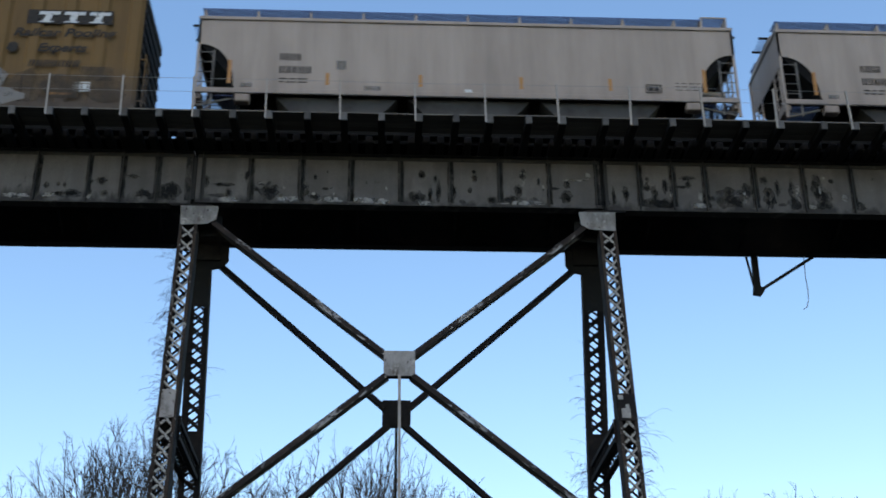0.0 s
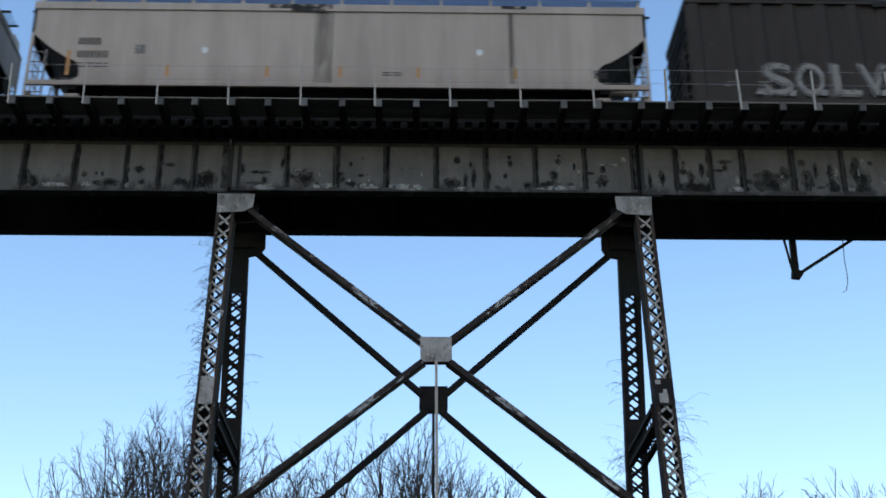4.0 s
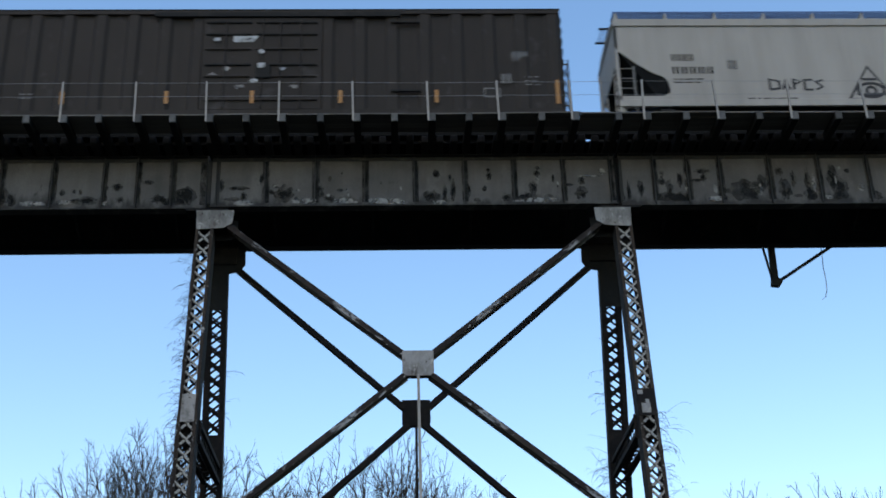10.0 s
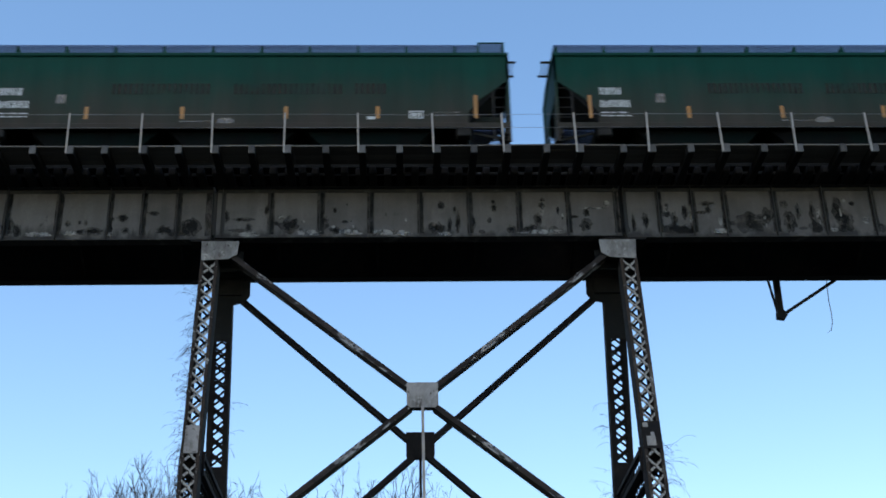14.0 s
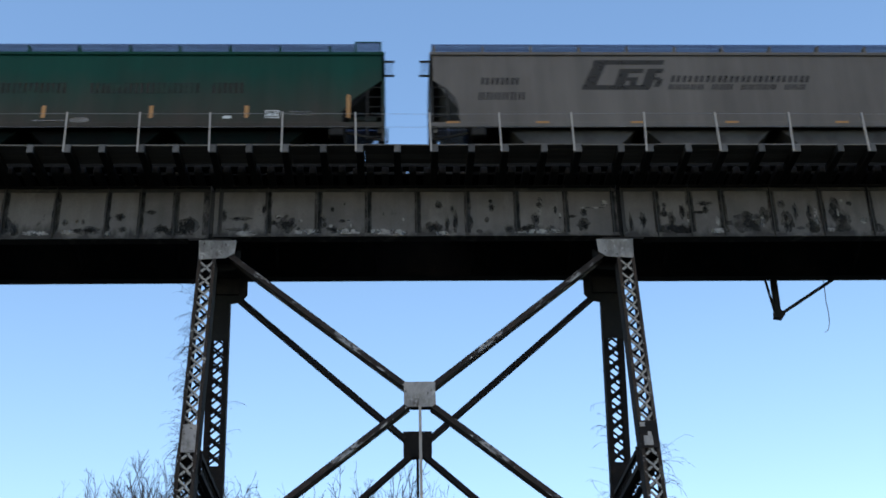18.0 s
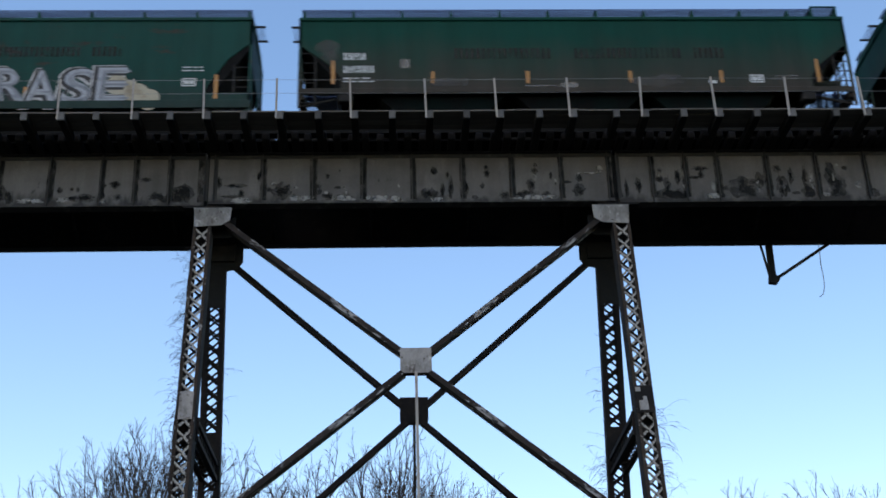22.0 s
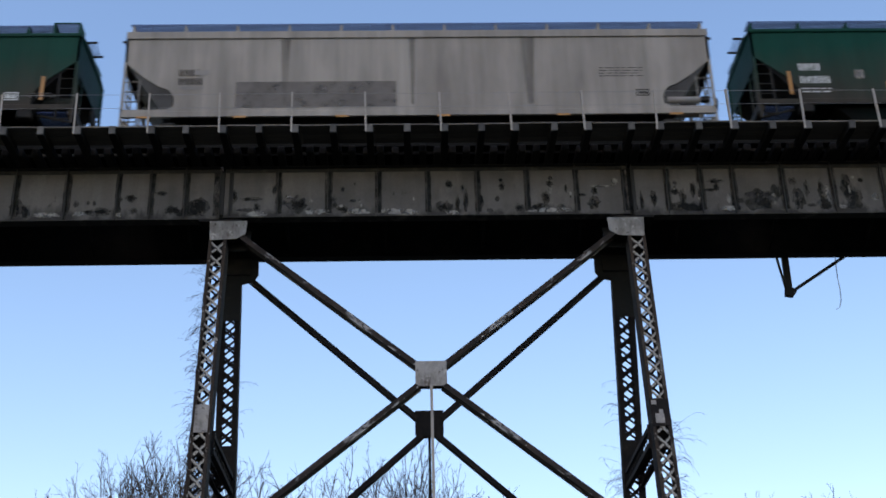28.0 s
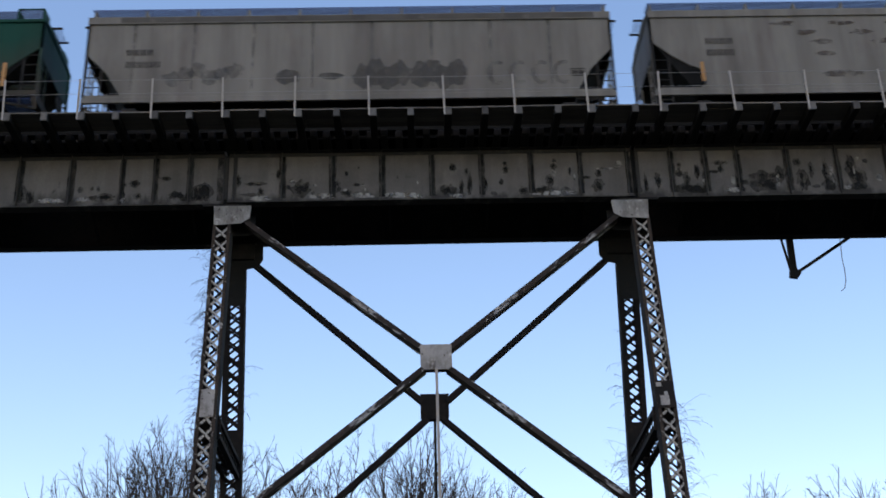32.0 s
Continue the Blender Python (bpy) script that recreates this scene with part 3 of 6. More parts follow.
            for near, z0, z1 in ((False, 0.0, 1.15), (True, -0.4, 0.3)):
                p, q = leg_point(x, near, z + z0, DEPTH + 0.02), leg_point(x, near, z + z1, DEPTH + 0.02)
                part("strut_gusset", beam(B(), p, q, 0.6, 0.016), DARK_STEEL, tower)
    return tower


build_tower(True)
plain_tower = build_tower(False)
plain_tower.location.x = PERIOD
for k in (-2, -1, 2):
    copy_thing(plain_tower, pose(PERIOD * k, 0, 0))


def build_abutments():
    for sx in (-1, 1):
        x = sx * BRIDGE_END
        ob = new("abutment", mesh_of("abutment", box(B(), *sorted((x - sx * 0.8, x + sx * 3.5)), Y_NEAR - 1.2, Y_FAR + 1.2, -0.5, Z_BOTTOM - 0.06), CONCRETE, bevel=0.03))
        tagged(ob, "grey concrete abutment at the end of the viaduct", "abutment", kind="structure")


build_abutments()


# ---- deck: ties, rails, walkway, handrail ----
def build_deck():
    deck = thing("track_ties", "dark creosoted timber ties across the girders", "railway ties")
    me = mesh_of("tie", box(B(), -0.11, 0.11, -2.24, 2.24, 0, 0.26), TIE_WOOD, bevel=0.03)
    step = 0.4235
    rest = B()
    n = int(400 / step)
    for i in range(-n, n + 1):
        x = 0.1 + i * step
        if abs(x) < 26:
            ob = new("tie", me)
            ob.parent = deck
            ob.matrix_basis = pose(x + random.uniform(-0.02, 0.02), Y_TRACK + random.uniform(-0.07, 0.07), Z_TOP + 0.004 + random.uniform(0, 0.02), 0, 0, random.uniform(-0.6, 0.6))
        else:
            box(rest, x - 0.11, x + 0.11, Y_TRACK - 2.24, Y_TRACK + 2.24, Z_TOP + 0.004, Z_TOP + 0.264)
    tagged(part("far_ties", rest, TIE_WOOD, deck), kind="stuff")
    for sy in (-1, 1):
        outline = [(-0.07, 0), (0.07, 0), (0.07, 0.012), (0.012, 0.035), (0.012, 0.125), (0.035, 0.135), (0.035, 0.17), (-0.035, 0.17), (-0.035, 0.135), (-0.012, 0.125), (-0.012, 0.035), (-0.07, 0.012)]
        bm = B()
        a = [bm.verts.new((-400, y, z)) for y, z in outline]
        b = [bm.verts.new((400, y, z)) for y, z in outline]
        for i in range(len(a)):
            j = (i + 1) % len(a)
            bm.faces.new((a[i], a[j], b[j], b[i]))
        bm.faces.new(list(reversed(a)))
        bm.faces.new(b)
        ob = new("rail", mesh_of("rail", bm, RAIL_STEEL))
        ob.location = (0, Y_TRACK + sy * 0.755, Z_RAIL - 0.17)
        tagged(ob, "rusty steel running rail spiked to the ties", "rail", "rails of the track")
    # timbers added and sized to block sky seen up between the ties
    for y0, y1, thick in ((Y_TRACK - 2.16, Y_TRACK - 1.86, 0.14), (Y_TRACK - 1.67, Y_TRACK - 1.0, 0.05), (Y_TRACK + 1.0, Y_TRACK + 1.5, 0.05)):
        bm = box(B(), -BRIDGE_END, BRIDGE_END, y0, y1, Z_TOP + 0.29, Z_TOP + 0.29 + thick)
        part("guard_timber", bm, OLD_TIMBER, deck, "long dark guard timber bolted over the ties")


build_deck()

POST_STEP = 2.117
POST_FIRST = -3.14
POSTS = (-9.49, -7.39, -5.35, -3.28, -1.14, 1.03, 3.07, 5.19, 7.29, 9.46, 11.61, 13.84)      # uneven, as they stand over the tower
BETWEEN = (-8.4, -6.3, -4.21, -2.08, 0.05, 2.2, 4.31, 6.55, 8.52, 10.67, 13.0, 14.9)         # outriggers with no post
Y_EDGE = 32.17


def build_walkway():
    walkway = thing("walkway", "weathered plank walkway on timber outriggers beside the track", "walkway")
    rail = thing("handrail", "cable handrail on thin leaning galvanised posts", "handrail")
    beam_me = mesh_of("outrigger", box(B(), -0.1, 0.1, 0, 2.9, 0, 0.25), TIE_WOOD, bevel=0.01)
    # thin pale block as the lit end face of an outrigger
    bracket = mesh_of("end_block", box(B(), -0.095, 0.095, -0.02, 0.02, 0.0, 0.27), TIE_END, bevel=0.012)
    board = mesh_of("board", box(B(), 0.003, POST_STEP - 0.003, 0, 0.25, 0, 0.045), BOARD_WOOD, bevel=0.004)
    bm = box(B(), -0.03, 0.03, -0.006, 0.0, 0, 1.33)
    box(bm, -0.03, -0.024, 0.0, 0.06, 0, 1.33)
    post = mesh_of("post", bm, GALVANISED)
    k0, k1 = int((-BRIDGE_END - POST_FIRST) / POST_STEP), int((BRIDGE_END - POST_FIRST) / POST_STEP)
    rnd = random.Random(4)
    tops = []
    for k in range(k0, k1):
        x = POST_FIRST + POST_STEP * k
        xp = POSTS[k + 3] if -3 <= k <= 8 else x
        for half in (0, 1):
            xo = xp + 0.11 if half == 0 else BETWEEN[k + 3] if -3 <= k <= 8 else x + 0.11 + POST_STEP / 2
            ob = new("outrigger", beam_me)
            ob.parent, ob.location = walkway, (xo, Y_EDGE + rnd.uniform(0, 0.03), Z_TOP + 0.004)
            ob = new("end_block", bracket)
            ob.parent, ob.location = walkway, (xo, Y_EDGE - 0.03, Z_TOP)
        sag = rnd.uniform(-0.012, 0.012)
        for j in range(4):
            ob = new("board", board)
            ob.parent = walkway
            ob.matrix_basis = pose(x + 0.13, Y_EDGE + 0.02 + j * 0.256, Z_TOP + 0.26 + sag + rnd.uniform(0, 0.008), 0, rnd.uniform(-0.5, 0.5), 0)
        lean = rnd.uniform(-2, 2)
        ob = new("post", post)
        ob.parent = rail
        m = pose(xp, Y_EDGE - 0.04, Z_TOP + 0.02, rnd.uniform(-1, 2), lean, 0)
        ob.matrix_basis = m
        tops.append((m @ Vector((0, 0.01, 1.28)), m @ Vector((0, 0.01, 0.83))))
    for j in (0, 1):
        part("cable", tube(B(), [t[j] for t in tops], 0.005, 4), CABLE, rail)


build_walkway()

# ---- train ----
def car_paint(name, base, dirt, rough=0.6, streak=0.22, extra=(), grime=None, spec=0.12):
    return material(name, base, rough, 0.0, [(dirt, 0.35, 0.45, 0.8, (1, 1, 0.5)), *extra], 0.05, 8, 0.05, streak=streak, spec=spec, grime=grime)


GREY_PAINT = car_paint("light_grey_car_paint", (0.327, 0.268, 0.228), (0.262, 0.213, 0.18), grime=[((0.2393, 0.187, 0.1577), 1.3, 2.2, 0.9, (1, 1, 0.4), 1.6)])
DULL_GREY = car_paint("dull_grey_car_paint", (0.114, 0.0985, 0.0855), (0.086, 0.073, 0.063), streak=0.22)
STAINED_GREY = car_paint("stained_grey_car_paint", (0.159, 0.145, 0.126), (0.104, 0.093, 0.08), streak=0.35,
                         extra=[((0.1223, 0.1023, 0.0907), 0.8, 0.55, 0.75, (1, 1, 0.3))])
WHITE_PAINT = car_paint("off_white_car_paint", (0.315, 0.28, 0.245), (0.26, 0.23, 0.2), streak=0.16)
DIRTY_WHITE = car_paint("dirty_white_car_paint", (0.28, 0.248, 0.218), (0.185, 0.161, 0.14), streak=0.35)
GREEN_PAINT = car_paint("dark_green_car_paint", (0.001, 0.042, 0.03), (0.006, 0.033, 0.0245), grime=[((0.044, 0.0335, 0.0275), 1.75, 3.75, 0.8, (1, 1, 0.5), 1.7)], spec=0.06)
CLEAN_GREEN = car_paint("bluish_green_car_paint", (0.0045, 0.04872, 0.03915), (0.0108, 0.03741, 0.03045), spec=0.06, grime=[((0.02, 0.0318, 0.0283), 1.1, 2.6, 0.9, (1, 1, 0.4), 1.6)],
                        extra=[((0.045, 0.03045, 0.02436), 0.9, 0.6, 0.7, (1, 1, 2.5))])
BROWN_PAINT = car_paint("dark_brown_boxcar_paint", (0.0288, 0.0222, 0.0177), (0.0205, 0.0158, 0.0128), streak=0.2, spec=0.12,
                        extra=[((0.04992, 0.04286, 0.03899), 1.1, 0.6, 0.75, (1, 1, 0.8))])
YELLOW_PAINT = car_paint("faded_yellow_boxcar_paint", (0.15, 0.086, 0.031), (0.1, 0.059, 0.025), streak=0.3, grime=[((0.065, 0.04929, 0.03999), 1.2, 2.6, 0.9, (1, 1, 0.4), 2.0)])
UNDERFRAME = material("grimy_shaded_underframe", (0.017, 0.016, 0.015), 0.85, 0.0, [((0.03, 0.026, 0.023), 2.0, 0.5, 0.7, ONE)], 0.2, 6, 0.2, spec=0.12)
# black that stands for the shadow inside the end openings
SLOPE_BLACK = material("shade_black_slope", (0.007, 0.007, 0.007), 0.9, 0.0, [((0.011, 0.0105, 0.01), 1.5, 0.5, 0.65, ONE)], 0.2, 6, 0.1, spec=0.05)
# bay colours: grime, plus the shade below the sills painted in
BAY_GREY = material("shaded_grimy_grey_bay", (0.05, 0.047, 0.045), 0.85, 0.0, [((0.03, 0.027, 0.025), 1.2, 0.45, 0.65, ONE)], 0.15, 6, 0.1)
BAY_PALE = material("shaded_grimy_pale_bay", (0.11, 0.103, 0.098), 0.85, 0.0, [((0.06, 0.055, 0.05), 1.2, 0.45, 0.65, ONE)], 0.15, 6, 0.1)
BAY_GREEN = material("shaded_grimy_green_bay", (0.0025, 0.0055, 0.0048), 0.9, 0.0, [((0.004, 0.004, 0.0038), 1.2, 0.45, 0.65, ONE)], 0.15, 6, 0.1, spec=0.04)
GREY_TRIM = material("dark_grey_trim", (0.12, 0.11, 0.1), 0.8, 0.0, [((0.05, 0.046, 0.043), 1.5, 0.45, 0.65, ONE)], 0.15, 6, 0.1)
SPRAY_FAINT = material("faint_pale_spray_paint", (0.16, 0.15, 0.145), 0.8, 0.0, (), 0.15, 8, 0.0, worn=(0.32, 1.05, 2.2))
YELLOW_GRIME = material("grey_brown_wear", (0.075, 0.058, 0.045), 0.85, 0.0, (), 0.15, 8, 0.0, worn=(0.36, 0.95, 1.6), spec=0.1)
# the blue imitates skylight coming through the mesh
GRATING = material("sky_tinted_roof_grating", (0.06, 0.1, 0.215), 0.6, 0.1, (), 0.1, 10, 0.0)
ORANGE = material("orange_reflector", (0.33, 0.145, 0.035), 0.4, 0.0, [((0.26, 0.1, 0.025), 3.0, 0.5, 0.65, ONE)], 0.08, 10, 0.0)
DARK_LETTER = material("faded_black_lettering", (0.034, 0.031, 0.029), 0.8, 0.0, (), 0.2, 10, 0.0, worn=(0.25, 0.42, 6), spec=0.06)
PALE_LETTER = material("pale_lettering", (0.46, 0.46, 0.45), 0.8, 0.0, (), 0.2, 10, 0.0, worn=(0.3, 0.45, 6))
BROWN_LETTER = material("browned_lettering", (0.023, 0.019, 0.0155), 0.8, 0.0, (), 0.2, 10, 0.0, worn=(0.33, 0.75, 1.5))
GREY_PATCH = material("painted_out_grey", (0.2, 0.18, 0.168), 0.8, 0.0, [((0.155, 0.138, 0.128), 0.8, 0.45, 0.65, ONE)], 0.08, 8, 0.0)
PAINT_OUT = material("dull_paint_over_writing", (0.125, 0.111, 0.102), 0.8, 0.0, [((0.095, 0.084, 0.077), 0.9, 0.45, 0.65, ONE)], 0.08, 8, 0.0, spec=0.08, worn=(0.12, 0.5, 2.0))
FAINT_PATCH = material("faint_grey_patch", (0.19, 0.172, 0.157), 0.8, 0.0, (), 0.1, 8, 0.0, worn=(0.25, 0.75, 2))
STAIN = material("dark_run_stain", (0.06, 0.056, 0.053), 0.9, 0.0, (), 0.2, 8, 0.0, worn=(0.25, 1.75, 2.2, (1, 1, 0.12)), spec=0.05)
TOP_SOOT = material("black_top_soot", (0.02, 0.018, 0.017), 0.9, 0.0, (), 0.2, 8, 0.0, worn=(0.34, 0.62, 4.5))
SPRAY_DARK = material("faded_dark_spray_paint", (0.07, 0.064, 0.058), 0.8, 0.0, (), 0.15, 8, 0.0, worn=(0.22, 0.85, 1.8))
SPRAY_GHOST = material("ghost_of_dark_spray_paint", (0.1, 0.093, 0.087), 0.8, 0.0, (), 0.15, 8, 0.0, worn=(0.36, 1.15, 2.0))
# dark tone of a chamfer that faces down, as flat colour
TOP_EDGE_SHADE = material("shaded_top_band", (0.078, 0.07, 0.062), 0.85, 0.0, [((0.055, 0.049, 0.044), 0.9, 0.45, 0.7, (1, 1, 0.4)), ((0.11, 0.098, 0.086), 2.5, 0.58, 0.7, ONE)], 0.1, 8, 0.05, spec=0.08)
SPRAY_SILVER = material("silver_spray_paint", (0.255, 0.2635, 0.2805), 0.7, 0.0, [((0.136, 0.1445, 0.1615), 2.5, 0.5, 0.65, ONE)], 0.1, 8, 0.0)
SPRAY_HALO = material("pale_outline_spray_paint", (0.34, 0.33, 0.32), 0.8, 0.0, (), 0.15, 8, 0.0, worn=(0.28, 0.55, 3))
SPRAY_DULL = material("shaded_silver_spray_paint", (0.15, 0.155, 0.17), 0.75, 0.0, [((0.24, 0.245, 0.26), 1.8, 0.5, 0.65, ONE)], 0.15, 8, 0.0, worn=(0.2, 0.45, 3))
SPRAY_BLACK = material("black_spray_paint", (0.03, 0.028, 0.028), 0.8, 0.0, (), 0.1, 8, 0.0, worn=(0.2, 0.35, 3))
SPRAY_CREAM = material("cream_spray_paint", (0.31, 0.27, 0.2), 0.8, 0.0, [((0.2, 0.155, 0.105), 1.6, 0.5, 0.65, ONE)], 0.1, 8, 0.0)
SPRAY_PALE = material("pale_grey_spray_paint", (0.155, 0.143, 0.132), 0.8, 0.0, (), 0.15, 8, 0.0, worn=(0.29, 0.48, 3))
SPRAY_FILL = material("warm_pale_spray_paint", (0.24, 0.21, 0.175), 0.8, 0.0, [((0.13, 0.115, 0.1), 1.6, 0.5, 0.65, ONE)], 0.1, 8, 0.0)
SPRAY_BLUE = material("pale_blue_spray_paint", (0.17, 0.2, 0.215), 0.8, 0.0, [((0.2, 0.17, 0.13), 1.8, 0.6, 0.7, ONE), ((0.07, 0.075, 0.085), 2.6, 0.58, 0.66, ONE)], 0.15, 8, 0.0, worn=(0.35, 0.42, 3))
RUST_FLAKE = material("rust_brown_flaking", (0.085, 0.067, 0.056), 0.9, 0.0, (), 0.2, 8, 0.0, worn=(0.42, 0.75, 2.2))

CAR_HALF = 1.6
FACE = -CAR_HALF - 0.004       # the side that is seen
LAYER = [0]


def face_y():
    """A fresh layer for paint on the side, so that no two lie in one plane."""
    LAYER[0] = (LAYER[0] + 1) % 9
    return FACE - 0.0012 * LAYER[0]


def flat(outlines, y, thick=0.0025):
    bm = B()
    for o in outlines:
        prism(bm, o, y - thick, y)
    return bm


def rect(x0, x1, z0, z1, shear=0.0):
    return [(x0, z0), (x1, z0), (x1 + shear, z1), (x0 + shear, z1)]


def bars(car, x0, x1, z0, z1, n, mat, gaps=(), shear=0.0, name="lettering", fill=0.74):
    """A row of writing as plain bars, one a letter; gaps are the places of the spaces."""
    w = (x1 - x0) / n
    t = w * fill * 0.37
    out = []
    for i in range(n):
        if i not in gaps:
            x = x0 + w * i
            out += [rect(x, x + t, z0, z1, shear), rect(x + w * fill - t, x + w * fill, z0, z1, shear)]
    tagged(part(name, flat(out, face_y()), mat, car), kind="stuff")


def lines(car, x0, x1, z, rows, mat, h=0.035, step=0.085):
    """Small print as thin bars."""
    rnd = random.Random(int(abs(x0 * 100 + z * 10)))
    out = []
    for r in range(rows):
        x = x0
        while x < x1 - 0.08:
            w = min(rnd.uniform(0.1, 0.3), x1 - x)
            out.append(rect(x, x + w, z - r * step - h, z - r * step))
            x += w + 0.06
    tagged(part("small_print", flat(out, face_y()), mat, car), kind="stuff")


def words(car, text, x, z, size, mat, shear=0.0, offset=0.0, name="lettering", y=None, width=None):
    cu = bpy.data.curves.new(name, "FONT")
    cu.body, cu.size, cu.shear, cu.offset, cu.extrude = text, size, shear, offset, 0.001
    tmp = bpy.data.objects.new(name, cu)
    me = bpy.data.meshes.new_from_object(tmp)
    bpy.data.objects.remove(tmp)
    me.name = name
    me.materials.clear()
    me.materials.append(mat)
    ob = new(name, me)
    ob.parent = car
    xs = [v.co.x for v in me.vertices]
    k = width / (max(xs) - min(xs)) if width else 1.0
    me.transform(Matrix.Translation((x, face_y() if y is None else y, z)) @ pose(0, 0, 0, 90, 0, 0) @ Matrix.Diagonal((k, 1, 1, 1)))
    return ob


def frame_mark(car, x, z, mat, w=0.44, h=0.28):
    t = 0.035
    part("plate_frame", flat([rect(x, x + w, z, z + t), rect(x, x + w, z + h - t, z + h), rect(x, x + t, z + t, z + h - t), rect(x + w - t, x + w, z + t, z + h - t)], face_y()), mat, car)
    part("plate_mark", flat([rect(x + 0.07, x + w * 0.48, z + 0.07, z + h - 0.07), rect(x + w * 0.55, x + w - 0.07, z + 0.07, z + h - 0.07)], face_y()), DARK_LETTER if mat is not PALE_LETTER else PALE_LETTER, car)


def blob(x, z, rx, rz, seed, n=18, rough=0.18):
    rnd = random.Random(seed)
    return [(x + rx * math.cos(a) * (1 + rnd.uniform(-rough, rough)), z + rz * math.sin(a) * (1 + rnd.uniform(-rough, rough))) for a in [2 * math.pi * i / n for i in range(n)]]


def ribbon(bm, pts, w, y):
    """A painted line of width w through points, as one strip."""
    rows = []
    for i, (x, z) in enumerate(pts):
        (xa, za), (xb, zb) = pts[max(i - 1, 0)], pts[min(i + 1, len(pts) - 1)]
        d = math.hypot(xb - xa, zb - za) or 1
        nx, nz = -(zb - za) / d * w / 2, (xb - xa) / d * w / 2
        if 0 < i < len(pts) - 1:
            nx, nz = nx * 1.25, nz * 1.25
        rows.append([bm.verts.new(v) for v in ((x + nx, y, z + nz), (x - nx, y, z - nz), (x - nx, y - 0.002, z - nz), (x + nx, y - 0.002, z + nz))])
    for a, b in zip(rows, rows[1:]):
        for k in range(4):
            bm.faces.new((a[k], a[(k + 1) % 4], b[(k + 1) % 4], b[k]))
    bm.faces.new(rows[0])
    bm.faces.new(rows[-1][::-1])
    return bm


def strokes(car, paths, w, mat, name="graffiti_stroke", y=None):
    for i, pts in enumerate(paths):
        part(name, ribbon(B(), pts, w, face_y() if y is None else y - 0.001 * i), mat, car)


def patches(car, outlines, mat, name="graffiti", label="", out=0.0):
    for o in outlines:
        part(name, flat([o], face_y() - out), mat, car, label)


def arc(x, z, rx, rz, a0, a1, n=9):
    return [(x + rx * math.cos(radians(a0 + (a1 - a0) * i / n)), z + rz * math.sin(radians(a0 + (a1 - a0) * i / n))) for i in range(n + 1)]


def build_truck(car, x):
    t = part("truck", box(B(), -1.25, 1.25, -1.05, -0.9, 0.35, 0.62), UNDERFRAME, car, bevel=0.03, at=pose(x, 0, 0))
    part("side_frame", box(B(), -1.25, 1.25, 0.9, 1.05, 0.35, 0.62), UNDERFRAME, t, bevel=0.03)
    part("bolster", box(B(), -0.2, 0.2, -1.1, 1.1, 0.45, 0.75), UNDERFRAME, t)
    for wx in (-0.89, 0.89):
        part("axle", tube(B(), [(wx, -0.9, 0.46), (wx, 0.9, 0.46)], 0.08, 8), UNDERFRAME, t)
        for sy in (-1, 1):
            part("wheel", tube(B(), [(wx, sy * 0.69, 0.46), (wx, sy * 0.83, 0.46)], 0.455, 20), RAIL_STEEL, t)


def build_coupler(car, x, sx):
    part("coupler", box(B(), *sorted((x, x + sx * 0.69)), -0.12, 0.12, 0.72, 1.0), UNDERFRAME, car, bevel=0.03)
    pts = [(x + sx * i * 0.11, 0.45, 0.72 - 0.28 * math.sin(math.pi * i / 12)) for i in range(7)]
    part("brake_hose", tube(B(), pts, 0.025, 6), UNDERFRAME, car)


def half_outline(half, top, sill, style, lift=0.0):
    """Outline of one half of a hopper side, from the middle of the sill to the middle of the top edge."""
    k = 0.92
    if style == "round":
        pts = [(0, sill), (half - 1.22, sill), (half - 1.22, sill + 0.1 * k)]
        for i in range(11):
            a = radians(90 * i / 10)
            pts.append((half - 1.18 + 1.06 * (1 - math.cos(a)) ** 1.05, sill + k * (0.16 + 1.62 * math.sin(a))))
        pts.append((half, sill + 1.84 * k))
    elif style == "slant":
        pts = [(0, sill), (half - 1.32, sill), (half - 1.32, sill + 0.45), (half - 0.95, sill + 0.92), (half - 0.1, sill + 1.6), (half, sill + 1.64)]
    elif style == "curl":
        pts = [(0, sill), (half - 0.95, sill), (half - 0.87, sill + 0.3), (half - 0.87, sill + 0.65), (half - 0.75, sill + 1.0), (half - 0.5, sill + 1.3), (half - 0.1, sill + 1.6), (half, sill + 1.66)]
    elif style == "wedge":
        pts = [(0, sill), (half, sill), (half, sill + 0.42), (half - 1.42, sill + 0.42), (half - 1.3, sill + 0.72), (half - 0.75, sill + 1.62), (half - 0.2, sill + 2.12), (half, sill + 2.22)]
    else:  # the long cars: a deep sill and a hooked opening
        pts = [(0, sill + lift), (half, sill + lift), (half, sill + 0.34), (half - 1.42, sill + 0.34), (half - 1.6, sill + 0.45), (half - 1.62, sill + 0.62)] if style == "hook" else \
              [(0, sill + lift), (half, sill + lift), (half, sill + 0.34), (half - 1.15, sill + 0.34)]
        if style == "hook":
            for i in range(6):
                a = radians(90 * i / 5)
                pts.append((half - 1.62 + 0.4 * (1 - math.cos(a)), sill + 0.62 + 0.5 * math.sin(a)))
            pts += [(half - 0.65, sill + 1.5), (half - 0.09, sill + 2.0), (half - 0.09, sill + 2.06)]
        else:
            pts += [(half - 0.72, sill + 1.1), (half - 0.12, sill + 1.75), (half - 0.06, sill + 1.85)]
        pts.append((half, sill + 2.1))
    pts += [(half, top), (0, top)]
    return pts


